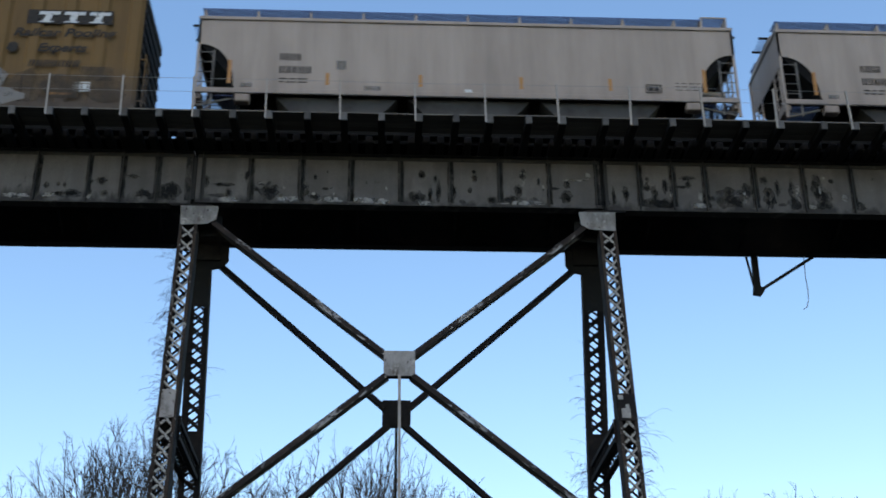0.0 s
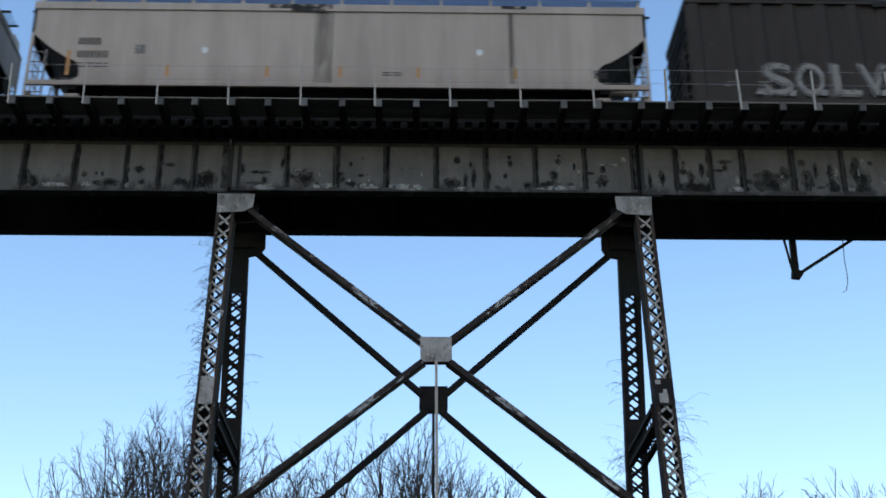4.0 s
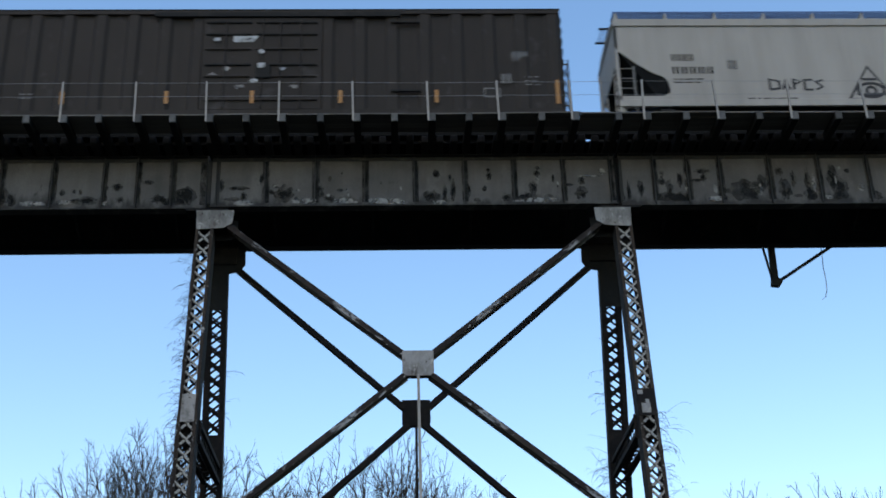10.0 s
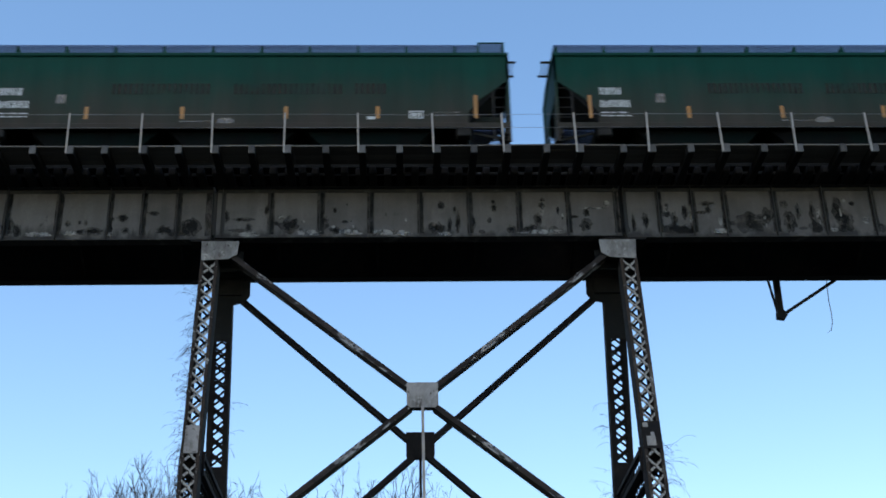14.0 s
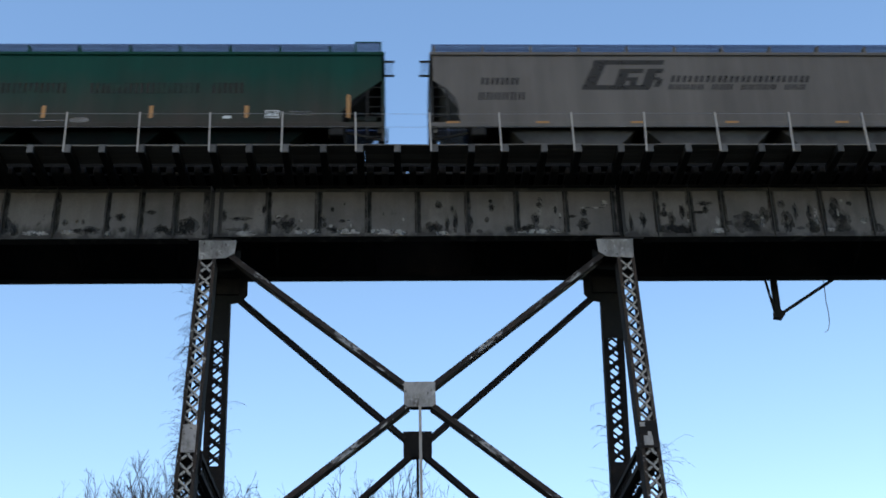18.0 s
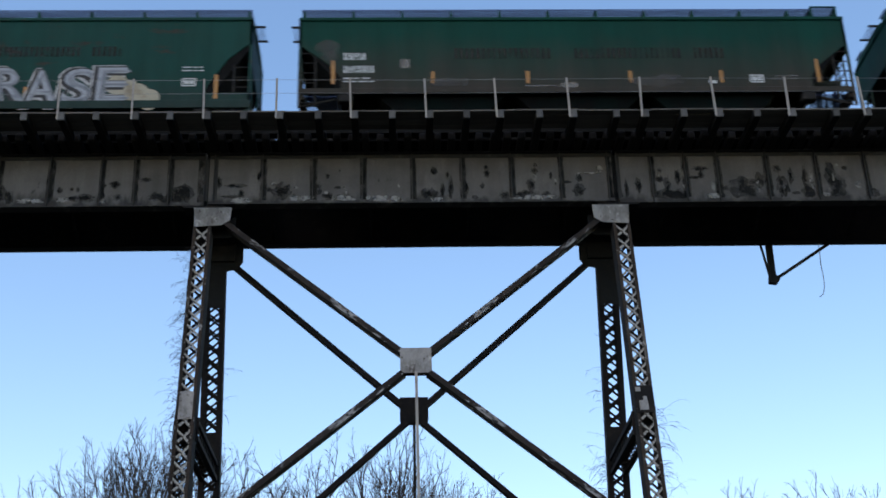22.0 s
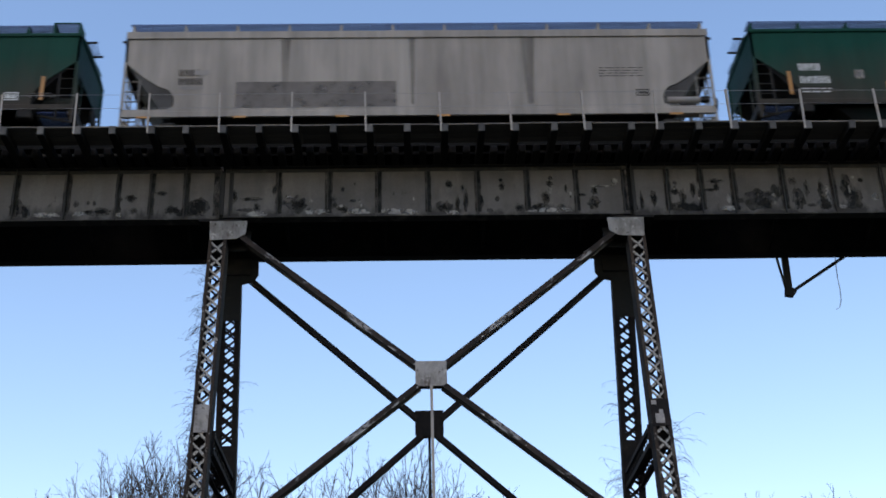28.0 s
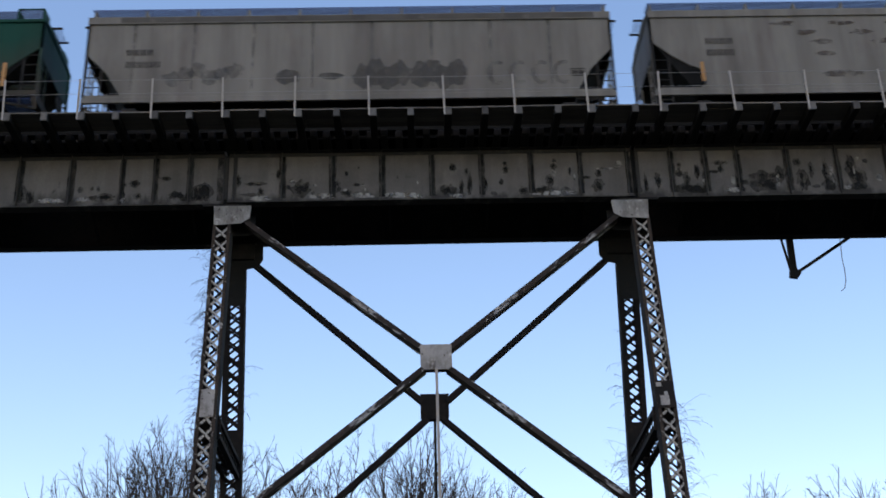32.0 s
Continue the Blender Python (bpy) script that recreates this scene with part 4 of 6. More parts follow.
def side_bmesh(bm, right, y0, y1):
    """Both halves of a side, cut into strips so that the notched outline fills cleanly."""
    for k in (1, -1):
        pts = [(k * x, z) for x, z in right]
        prism(bm, pts if k == 1 else pts[::-1], y0, y1)


def build_hopper(length, paint, style, label, gold=True, raised_end=True, lift=0.17):
    car = thing("hopper_car", label, "hopper car", "cars of the train")
    long_car = style in ("hook", "slit", "wedge")
    sill, top, hatch, bays = (1.24, 4.4, 0.42, 4) if long_car else (1.74, 4.38, 0.43, 3)
    h = length / 2
    trim = {GREY_PAINT: GREY_TRIM, WHITE_PAINT: GREY_TRIM, DIRTY_WHITE: GREY_TRIM}.get(paint, UNDERFRAME)
    # bay tones carry shade as well as grime
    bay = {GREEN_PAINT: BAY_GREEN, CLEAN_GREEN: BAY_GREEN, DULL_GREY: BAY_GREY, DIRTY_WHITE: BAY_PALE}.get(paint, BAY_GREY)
    for sy in (-1, 1):
        y0, y1 = sorted((sy * CAR_HALF, sy * (CAR_HALF - 0.03)))
        bm = B()
        lift = lift if style in ("hook", "slit") else 0.0
        side_bmesh(bm, half_outline(h, top, sill, style, lift), y0, y1)
        part("side_sheet", bm, paint, car)
        deep = 0.27 if style in ("hook", "slit") else 0.12
        part("top_chord", box(B(), -h, h, *sorted((sy * CAR_HALF, sy * (CAR_HALF + 0.05))), top - deep + 0.03, top + 0.03), paint, car, bevel=0.012)
        part("side_sill", box(B(), -h, h, *sorted((sy * (CAR_HALF - 0.06), sy * (CAR_HALF + 0.03))), sill - 0.12 + lift, sill + (0.16 + lift * 0.55 if long_car else 0.05)), paint, car, bevel=0.012)
        for i in range(1, 8):
            x = -h + length * i / 8
            part("panel_seam", box(B(), x - 0.012, x + 0.012, *sorted((sy * CAR_HALF, sy * (CAR_HALF + 0.004))), sill + 0.17, top - deep), paint, car)
        for sx in (-1, 1):
            part("corner_post", box(B(), *sorted((sx * h, sx * (h - 0.085))), *sorted((sy * CAR_HALF, sy * (CAR_HALF - 0.07))), sill - 0.6, top - 0.1), trim if paint in (DULL_GREY, STAINED_GREY) else paint, car)
            bm = B()
            box(bm, *sorted((sx * (h - 0.5), sx * (h - 0.56))), *sorted((sy * (CAR_HALF - 0.02), sy * (CAR_HALF - 0.07))), sill - 0.55, sill + 1.45)
            for i in range(6):
                z = sill - 0.45 + i * 0.36
                box(bm, *sorted((sx * (h - 0.08), sx * (h - 0.52))), *sorted((sy * (CAR_HALF - 0.025), sy * (CAR_HALF - 0.05))), z, z + 0.028)
            part("side_ladder", bm, trim, car)
    # roof, with hatches
    bm = B()
    prof = [(-CAR_HALF, top), (-0.8, top + 0.22), (0.8, top + 0.22), (CAR_HALF, top)]
    a = [bm.verts.new((-h, y, z)) for y, z in prof]
    b = [bm.verts.new((h, y, z)) for y, z in prof]
    for i in range(3):
        bm.faces.new((a[i], a[i + 1], b[i + 1], b[i]))
    bm.faces.new(a)
    bm.faces.new(list(reversed(b)))
    bm.faces.new((a[0], b[0], b[3], a[3]))
    part("roof", bm, paint, car)
    part("hatch_trough", box(B(), -h + 1.0, h - 1.0, -0.35, 0.35, top + 0.2, top + 0.36), paint, car, bevel=0.02)
    for sx in (-1, 1):
        z_in = sill + (1.62 if not long_car else 1.95)
        foot = h - 1.3 if style != "curl" else h - 1.1
        outline = [(sx * (h - 0.06), top - 0.02), (sx * (h - 0.06), z_in + 0.1), (sx * (h - 0.2), z_in - 0.1), (sx * (foot + 0.2), sill + 0.5), (sx * foot, sill + 0.02), (sx * (foot - 0.25), sill + 0.02), (sx * (h - 1.6), top - 0.02)]
        # the opening's inner shade is in the sheet's colour
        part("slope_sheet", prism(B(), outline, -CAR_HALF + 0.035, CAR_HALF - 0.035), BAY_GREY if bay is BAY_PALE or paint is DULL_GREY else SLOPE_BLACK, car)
        part("end_sheet", box(B(), *sorted((sx * (h - 0.058), sx * (h - 0.05))), -CAR_HALF + 0.08, CAR_HALF - 0.08, z_in - 0.25, top - 0.03), paint, car)
        part("end_sill", box(B(), *sorted((sx * (h - 0.004), sx * (h - 0.2))), -CAR_HALF + 0.075, CAR_HALF - 0.075, sill - 0.28, sill - 0.02), paint, car)
        bm = B()
        for i in range(14):
            box(bm, *sorted((sx * (h - 0.22 - i * 0.07), sx * (h - 0.25 - i * 0.07))), -1.3, 1.3, sill - 0.06, sill - 0.02)
        tagged(part("end_platform", bm, GRATING, car), kind="stuff")
        part("diagonal_step", beam(B(), (sx * (h - 0.1), -CAR_HALF + 0.12, sill - 0.52), (sx * (h - 1.15), -CAR_HALF + 0.22, sill - 0.2), 0.07, 0.05), trim, car)
        part("jacking_pad", box(B(), *sorted((sx * (h - 1.25), sx * (h - 1.7))), -CAR_HALF + 0.0, -CAR_HALF + 0.3, sill - 0.4, sill - 0.125), paint if paint is GREY_PAINT else UNDERFRAME, car, bevel=0.03)
        # little platform that carries the roof walkway over the end
        z = top + 0.2
        bm = B()
        for y in (-0.85, -0.05):
            beam(bm, (sx * (h - 0.05), y, z), (sx * (h + 0.31), y, z), 0.06, 0.05)
        beam(bm, (sx * (h + 0.3), -0.88, z), (sx * (h + 0.3), -0.02, z), 0.05, 0.07)
        part("roof_platform_frame", bm, UNDERFRAME, car)
        bm = B()
        for i in range(5):
            box(bm, *sorted((sx * (h + 0.02 + i * 0.055), sx * (h + 0.034 + i * 0.055))), -0.82, -0.08, z - 0.01, z + 0.006)
        tagged(part("roof_platform", bm, GRATING, car), kind="stuff")
        for name, ys in (("end_ladder", (-1.2, -0.72)), ("grab_iron", (0.72, 1.2))):
            bm = B()
            for y in ys:
                box(bm, *sorted((sx * (h - 0.05), sx * (h - 0.1))), y - 0.025, y + 0.025, sill - 0.3, sill + 1.7)
            for i in range(5):
                box(bm, *sorted((sx * (h - 0.06), sx * (h - 0.09))), ys[0], ys[1], sill + 0.1 + i * 0.36, sill + 0.128 + i * 0.36)
            part(name, bm, paint, car)
        build_truck(car, sx * (h - 2.3))
        build_coupler(car, sx * h, sx)
    part("brake_wheel", tube(B(), [(h + 0.05, 0.35, sill + 0.75), (h + 0.1, 0.35, sill + 0.75)], 0.28, 16), UNDERFRAME, car)
    part("brake_cylinder", tube(B(), [(h - 1.3, -0.9, sill + 0.52), (h - 0.25, -0.9, sill + 0.52)], 0.17, 12), paint, car, smooth=False)
    part("centre_sill", box(B(), -h, h, -0.3, 0.3, 0.62, 1.15), UNDERFRAME, car)
    # added black block, hides sky that would show between the bays
    part("brake_rigging", box(B(), -h + 3.7, h - 3.7, 0.5, 1.3, 0.5, sill - 0.13), UNDERFRAME, car)
    step = (2 * h - 4.6) / bays
    for i in range(bays):
        x = -h + 2.3 + step * (i + 0.5)
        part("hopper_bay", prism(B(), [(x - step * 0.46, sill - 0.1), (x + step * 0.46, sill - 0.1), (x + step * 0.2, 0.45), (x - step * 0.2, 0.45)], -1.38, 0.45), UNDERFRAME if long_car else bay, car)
    # running boards on the roof
    ticks = int(length / 1.56)
    for sy in (-1, 1):
        bm = B()
        for i in range(12):
            y = 1.46 - i * 0.046
            box(bm, -h + 0.06, h - (0.95 if raised_end else 0.06), *sorted((sy * y, sy * (y - 0.024))), top + hatch - 0.011, top + hatch)
        for i in range(int(length / 0.3)):
            x = -h + 0.1 + i * 0.3
            if x < h - 1.0:
                box(bm, x, x + 0.01, *sorted((sy * 1.46, sy * 0.89)), top + hatch - 0.012, top + hatch - 0.001)
        tagged(part("running_board", bm, GRATING, car, "steel grating walkway along the roof edge"), kind="stuff")
        part("board_edge", box(B(), -h + 0.06, h - (0.95 if raised_end else 0.06), *sorted((sy * 1.465, sy * 1.48)), top + hatch - 0.03, top + hatch + 0.006), GRATING, car)
        if raised_end:
            bm = B()
            for i in range(12):
                y = 1.46 - i * 0.046
                box(bm, h - 0.93, h - 0.12, *sorted((sy * y, sy * (y - 0.022))), top + hatch + 0.089, top + hatch + 0.1)
            tagged(part("raised_board", bm, GRATING, car), kind="stuff")
            bm = box(B(), h - 0.95, h - 0.9, *sorted((sy * 1.49, sy * 0.9)), top, top + hatch + 0.1)
            box(bm, h - 0.15, h - 0.1, *sorted((sy * 1.49, sy * 0.9)), top, top + hatch + 0.1)
            box(bm, h - 0.95, h - 0.1, *sorted((sy * 1.465, sy * 1.49)), top + hatch + 0.06, top + hatch + 0.1)
            part("raised_frame", bm, paint, car)
        for k in range(ticks + 1):
            x = -h + 0.15 + (length - 0.3) * k / ticks
            if raised_end and x > h - 1:
                continue
            part("board_bracket", prism(B(), [(x - 0.06, top + 0.02), (x + 0.06, top + 0.02), (x + 0.025, top + hatch - 0.03), (x - 0.025, top + hatch - 0.03)], *sorted((sy * 1.0, sy * 1.45))), paint, car)
    if gold:
        for f in (0.062, 0.24, 0.41, 0.595, 0.76, 0.937):
            tall = f < 0.1 or f > 0.9
            part("reflector", box(B(), -0.055, 0.055, -0.008, 0.0, 0.0, 0.85 if tall else 0.44), ORANGE, car, "orange reflective strip", at=pose(-h + length * f, FACE + 0.003, sill + 0.22))
    elif gold is not None:
        for f in (0.04, 0.2, 0.37, 0.54, 0.74, 0.93):
            part("reflector", box(B(), -0.2, 0.2, -0.008, 0.0, 0.0, 0.07), ORANGE, car, "orange reflective strip", at=pose(-h + length * f, FACE - 0.028, sill + 0.0))
    return car


def build_boxcar(length, paint, label, gold=True, top=4.8):
    car = thing("boxcar", label, "boxcar", "cars of the train")
    h, floor = length / 2, 1.0
    part("body", box(B(), -h, h, -CAR_HALF + 0.08, CAR_HALF - 0.08, floor, top), paint, car)
    part("roof", box(B(), -h - 0.03, h + 0.03, -CAR_HALF - 0.03, CAR_HALF + 0.03, top, top + 0.06), UNDERFRAME, car, bevel=0.02)
    me = mesh_of("side_post", prism_x([(-0.24, 0.08), (-0.13, 0.0), (0.13, 0.0), (0.24, 0.08)], floor, top), paint)
    far = mesh_of("side_post", prism_x([(-0.24, -0.08), (-0.13, 0.0), (0.13, 0.0), (0.24, -0.08)], floor, top), paint)
    posts = [x for x in np.linspace(-h + 0.25, h - 0.25, 19) if not -2.0 < x < 2.0]
    for sy in (-1, 1):
        for x in posts:
            ob = new("side_post", me if sy < 0 else far)
            ob.parent, ob.location = car, (x, sy * CAR_HALF, 0)
        part("side_sill", box(B(), -h, h, *sorted((sy * (CAR_HALF - 0.05), sy * (CAR_HALF + 0.01))), floor - 0.2, floor + 0.15), paint, car)
        part("top_rail", box(B(), -h, h, *sorted((sy * (CAR_HALF - 0.06), sy * (CAR_HALF + 0.02))), top - 0.13, top - 0.002), paint, car)
        part("door_track", box(B(), -3.4, 4.3, *sorted((sy * (CAR_HALF + 0.02), sy * (CAR_HALF + 0.08))), top - 0.26, top - 0.1), UNDERFRAME, car)
        door = part("door", box(B(), -1.85, 1.85, *sorted((sy * (CAR_HALF - 0.06), sy * (CAR_HALF + 0.015))), floor + 0.15, top - 0.28), paint, car, "wide plug door with cross ribs", bevel=0.012)
        for z in (1.45, 2.3, 2.72, 3.3, 3.85, 4.3):
            for xx, w in ((-1.05, 0.7), (0.75, 0.95)):
                part("door_rib", box(B(), xx - w, xx + w, *sorted((sy * (CAR_HALF + 0.012), sy * (CAR_HALF + 0.07))), z, z + 0.07), UNDERFRAME if z in (2.72, 3.85, 4.3) else paint, door, bevel=0.01)
        for xx in (-1.15, 0.0, 0.55, 1.2):
            part("lock_bar", tube(B(), [(xx, sy * (CAR_HALF + 0.05), floor + 0.2), (xx, sy * (CAR_HALF + 0.05), top - 0.35)], 0.028, 6), paint, door)
        part("lock_box", box(B(), -0.18, 0.28, *sorted((sy * (CAR_HALF + 0.015), sy * (CAR_HALF + 0.09))), 2.25, 2.75), UNDERFRAME, door, bevel=0.02)
        for z in (1.75, 4.3):
            part("door_stop", box(B(), 4.0, 4.9, *sorted((sy * (CAR_HALF - 0.02), sy * (CAR_HALF + 0.07))), z, z + 0.06), UNDERFRAME, car)
    for sx in (-1, 1):
        # end ribs and wall are black, not car paint, to show the end shaded
        for z in np.linspace(floor + 0.3, top - 0.35, 9):
            part("end_rib", box(B(), *sorted((sx * h, sx * (h + 0.07))), -CAR_HALF + 0.15, CAR_HALF - 0.15, z, z + 0.2), UNDERFRAME, car, bevel=0.03)
        part("end_wall", box(B(), *sorted((sx * (h + 0.002), sx * (h + 0.012))), -CAR_HALF + 0.09, CAR_HALF - 0.09, floor + 0.02, top - 0.02), UNDERFRAME, car)
        bm = B()
        for y in (-CAR_HALF + 0.1, -CAR_HALF + 0.55):
            box(bm, *sorted((sx * (h + 0.16), sx * (h + 0.2))), y, y + 0.04, floor - 0.2, 3.0)
        for i in range(6):
            box(bm, *sorted((sx * (h + 0.16), sx * (h + 0.19))), -CAR_HALF + 0.1, -CAR_HALF + 0.59, floor + i * 0.38, floor + i * 0.38 + 0.03)
        for z in (1.3, 2.8):
            box(bm, *sorted((sx * h, sx * (h + 0.17))), -CAR_HALF + 0.1, -CAR_HALF + 0.14, z, z + 0.04)
        part("end_ladder", bm, paint, car)
        part("brake_step", box(B(), *sorted((sx * h, sx * (h + 0.3))), 0.3, 1.3, 2.0, 2.04), GRATING, car)
        build_truck(car, sx * (h - 2.5))
        build_coupler(car, sx * h, sx)
    part("centre_sill", box(B(), -h, h, -0.3, 0.3, 0.6, 0.998), UNDERFRAME, car)
    if gold:
        for x, tall in ((0.28, True), (3.35, False), (6.5, False), (9.1, False), (11.8, False), (14.75, False), (18.5, True)):
            part("reflector", box(B(), -0.055, 0.055, -0.008, 0.0, 0.0, 0.85 if tall else 0.45), ORANGE, car, "orange reflective strip", at=pose(-h + x, -CAR_HALF - 0.03, 1.36 if not tall else 1.3))
    return car


def prism_x(profile, z0, z1):
    """A profile of (x, y) points drawn up from z0 to z1."""
    bm = B()
    a = [bm.verts.new((x, y, z0)) for x, y in profile]
    b = [bm.verts.new((x, y, z1)) for x, y in profile]
    bm.faces.new(a)
    bm.faces.new(list(reversed(b)))
    n = len(a)
    for i in range(n):
        bm.faces.new((a[i], b[i], b[(i + 1) % n], a[(i + 1) % n]))
    return bm


def marks(car, h, mat, x=1.4, top=4.38, dx=(0.72, 0.98), square=True):
    """Owner's code and car number, as bars, with the small print under them."""
    bars(car, -h + x, -h + x + dx[0], top - 1.55, top - 1.29, 4, mat)
    bars(car, -h + x, -h + x + dx[1], top - 2.02, top - 1.76, 5, mat)
    lines(car, -h + x, -h + x + 0.95, top - 2.2, 2, mat, step=0.12)
    if square:
        patches(car, [rect(-h + x + 1.75, -h + x + 2.05, top - 1.85, top - 1.53)], FAINT_PATCH, "data_patch")


def dress_green(car, length):
    h, top = length / 2, 4.38
    marks(car, h, PALE_LETTER)
    bars(car, -h + 4.85, -h + 13.4, top - 1.52, top - 1.13, 25, BROWN_LETTER, gaps=(9, 10, 21), name="company_name", fill=0.78)
    frame_mark(car, -h + 14.05, 1.95, PALE_LETTER)
    lines(car, -h + 14.8, -h + 15.6, 2.2, 2, FAINT_PATCH, step=0.12)
    patches(car, [rect(-h + 12.75, -h + 13.0, 1.93, 2.03)], PALE_LETTER, "white_dash")
    patches(car, [blob(-h + 8.4, 1.88, 0.3, 0.12, 3), rect(-h + 7.0, -h + 8.0, 1.84, 1.88)], FAINT_PATCH, "stencil")


def build_train():
    cars = []

    def add(car, a, b):
        cars.append((car, (a + b) / 2))
        return car, (b - a) / 2

    # yellow boxcar
    car, h = add(build_boxcar(18.75, YELLOW_PAINT, "faded yellow boxcar with black lettering and a grey spray-painted patch", gold=False, top=5.25), -26.17, -7.42)
    y_sign = -CAR_HALF - 0.006
    part("logo_panel", flat([rect(h - 3.58, h - 0.95, 4.0, 4.52)], y_sign), DARK_LETTER, car, "black panel with three pale shapes")
    for i in range(3):
        x = h - 3.3 + i * 0.78
        part("logo_shape", flat([rect(x + 0.06, x + 0.7, 4.34, 4.46, 0.03), rect(x + 0.2, x + 0.42, 4.1, 4.345, 0.08), rect(x + 0.08, x + 0.52, 4.05, 4.105, 0.02)], y_sign - 0.004), PALE_LETTER, car)
    words(car, "Railcar Pooling", h - 3.95, 3.54, 0.42, DARK_LETTER, 0.25, 0.012, y=y_sign - 0.002, width=3.15)
    words(car, "Experts", h - 3.15, 2.98, 0.42, DARK_LETTER, 0.25, 0.012, y=y_sign - 0.002, width=1.5)
    bars(car, h - 3.35, h - 1.78, 2.42, 2.66, 7, DARK_LETTER, shear=0.05)
    patches(car, [blob(h - 3.9, 3.12, 0.17, 0.19, 5)], DARK_LETTER, "round_mark")
    frame_mark(car, h - 1.9, 1.55, PALE_LETTER, 0.5, 0.34)
    patches(car, [blob(h - 4.7, 1.95, 0.75, 0.55, 11), blob(h - 4.2, 1.35, 0.9, 0.3, 12), blob(h - 5.6, 1.5, 0.9, 0.6, 13)], SPRAY_PALE, label="pale grey spray-painted letters")
    patches(car, [rect(h - 2.9, h - 1.7, 1.3, 2.15), rect(h - 1.75, h - 0.75, 1.95, 2.45), blob(h - 0.9, 1.6, 0.6, 0.5, 14), blob(h - 3.3, 1.7, 0.6, 0.6, 15)], YELLOW_GRIME, "painted_out_patch")
    patches(car, [rect(h - 2.6, h - 1.9, 1.42, 1.5)], ORANGE, "yellow_dash")

    # two light grey hoppers with rounded openings
    for a, b in ((-5.69, 11.21), (12.62, 29.43)):
        car, h = add(build_hopper(b - a, GREY_PAINT, "round", "light grey covered hopper car with rounded end openings and orange reflectors"), a, b)
        marks(car, h, DARK_LETTER, 2.57, dx=(0.68, 1.02))
        frame_mark(car, -h + 13.95, 1.9, DARK_LETTER, 0.5, 0.32)
        lines(car, -h + 14.9, -h + 15.7, 2.3, 3, FAINT_PATCH, step=0.12)
        patches(car, [rect(-h + 8.3, -h + 8.52, 1.78, 1.9)], PALE_LETTER, "white_dash")
        patches(car, [rect(-h + 1.4, -h + 1.75, 1.83, 1.98), rect(-h + 5.2, -h + 5.7, 1.75, 1.95), rect(-h + 13.6, -h + 13.95, 1.66, 1.72)], FAINT_PATCH, "stencil")

    # long grey hopper with dark runs
    car, h = add(build_hopper(19.15, GREY_PAINT, "hook", "long light grey covered hopper car with dark runs down its side", gold=None, raised_end=False, lift=0.27), 30.74, 49.89)
    marks(car, h, DARK_LETTER, 1.5, 4.4)
    for x, w in ((9.05, 0.6), (14.9, 0.2)):
        patches(car, [[(-h + x - w * 0.5, 4.38), (-h + x + w * 0.5, 4.38), (-h + x + w * 0.5, 1.5), (-h + x - w * 0.42, 1.5)], [(-h + x - w * 0.3, 4.38), (-h + x + w * 0.25, 4.38), (-h + x + w * 0.2, 2.4), (-h + x - w * 0.2, 2.1)]], STAIN, "dirt_run")
    for k, (x0, x1, z0, z1) in enumerate(((7.3, 9.3, 4.26, 4.42), (8.0, 9.1, 4.14, 4.3), (14.6, 15.4, 4.3, 4.42))):
        part("soot_stain", flat([rect(-h + x0, -h + x1, z0, z1)], -CAR_HALF - 0.0525 - 0.003 * k), TOP_SOOT, car, "black soot along the top edge")
    pipe = [(-h + 3.5 + 0.6 * i, -1.3, 1.05 - 0.12 * math.sin(math.pi * i / 20)) for i in range(21)]
    part("brake_pipe", tube(B(), pipe, 0.025, 6), UNDERFRAME, car)
    for x in (5.4, 13.9):
        patches(car, [blob(-h + x, 2.7, 0.1, 0.12, 7, rough=0.05)], PALE_LETTER, "round_mark")
    for x in (1.25, 4.3, 7.35, 9.6, 12.0, 15.0):
        part("reflector", box(B(), -0.05, 0.05, -0.008, 0.0, 0.0, 0.4 if x > 2 else 0.9), ORANGE, car, at=pose(-h + x, FACE + 0.003, 1.75))
    frame_mark(car, -h + 17.4, 1.8, DARK_LETTER)
    lines(car, -h + 10.9, -h + 11.5, 1.95, 2, DARK_LETTER)

    # three brown boxcars
    for i, (a, b) in enumerate(((51.21, 69.98), (71.84, 90.61), (92.63, 111.35))):
        car, h = add(build_boxcar(b - a, BROWN_PAINT, ("dark brown ribbed boxcar with pale outlined graffiti", "dark brown ribbed boxcar with pale blue and grey graffiti", "dark brown ribbed boxcar with orange reflectors and a plug door")[i], gold=i > 0), a, b)
        patches(car, [[(-0.9, 3.6), (-0.3, 3.6), (-0.12, 3.83), (-0.92, 3.83)]], SPRAY_HALO, "door_label", out=0.02)
        patches(car, [rect(-1.5, -1.3, 3.6, 3.72), blob(-0.02, 3.2, 0.09, 0.09, 2), rect(-0.12, 0.1, 2.6, 2.78)], SPRAY_HALO, "stencil", out=0.09)
        for k in range(7):
            patches(car, [blob(-1.5 + 0.42 * k, 1.95 + 0.22 * ((k * 5 + i) % 4), 0.12, 0.07, 210 + k + 9 * i, 9, 0.4)], SPRAY_HALO if k % 2 else SPRAY_PALE, "scrawl", out=0.02)
        frame_mark(car, h - 2.5, 1.55, SPRAY_PALE, 0.5, 0.34)
        patches(car, [[(h - 1.62, 2.85), (h - 1.3, 2.85), (h - 1.3, 3.0), (h - 1.08, 3.06), (h - 1.08, 3.22), (h - 1.62, 3.22)]], SPRAY_FAINT, "stencil")
        lines(car, h - 1.2, h - 0.75, 2.3, 3, SPRAY_PALE, step=0.14)
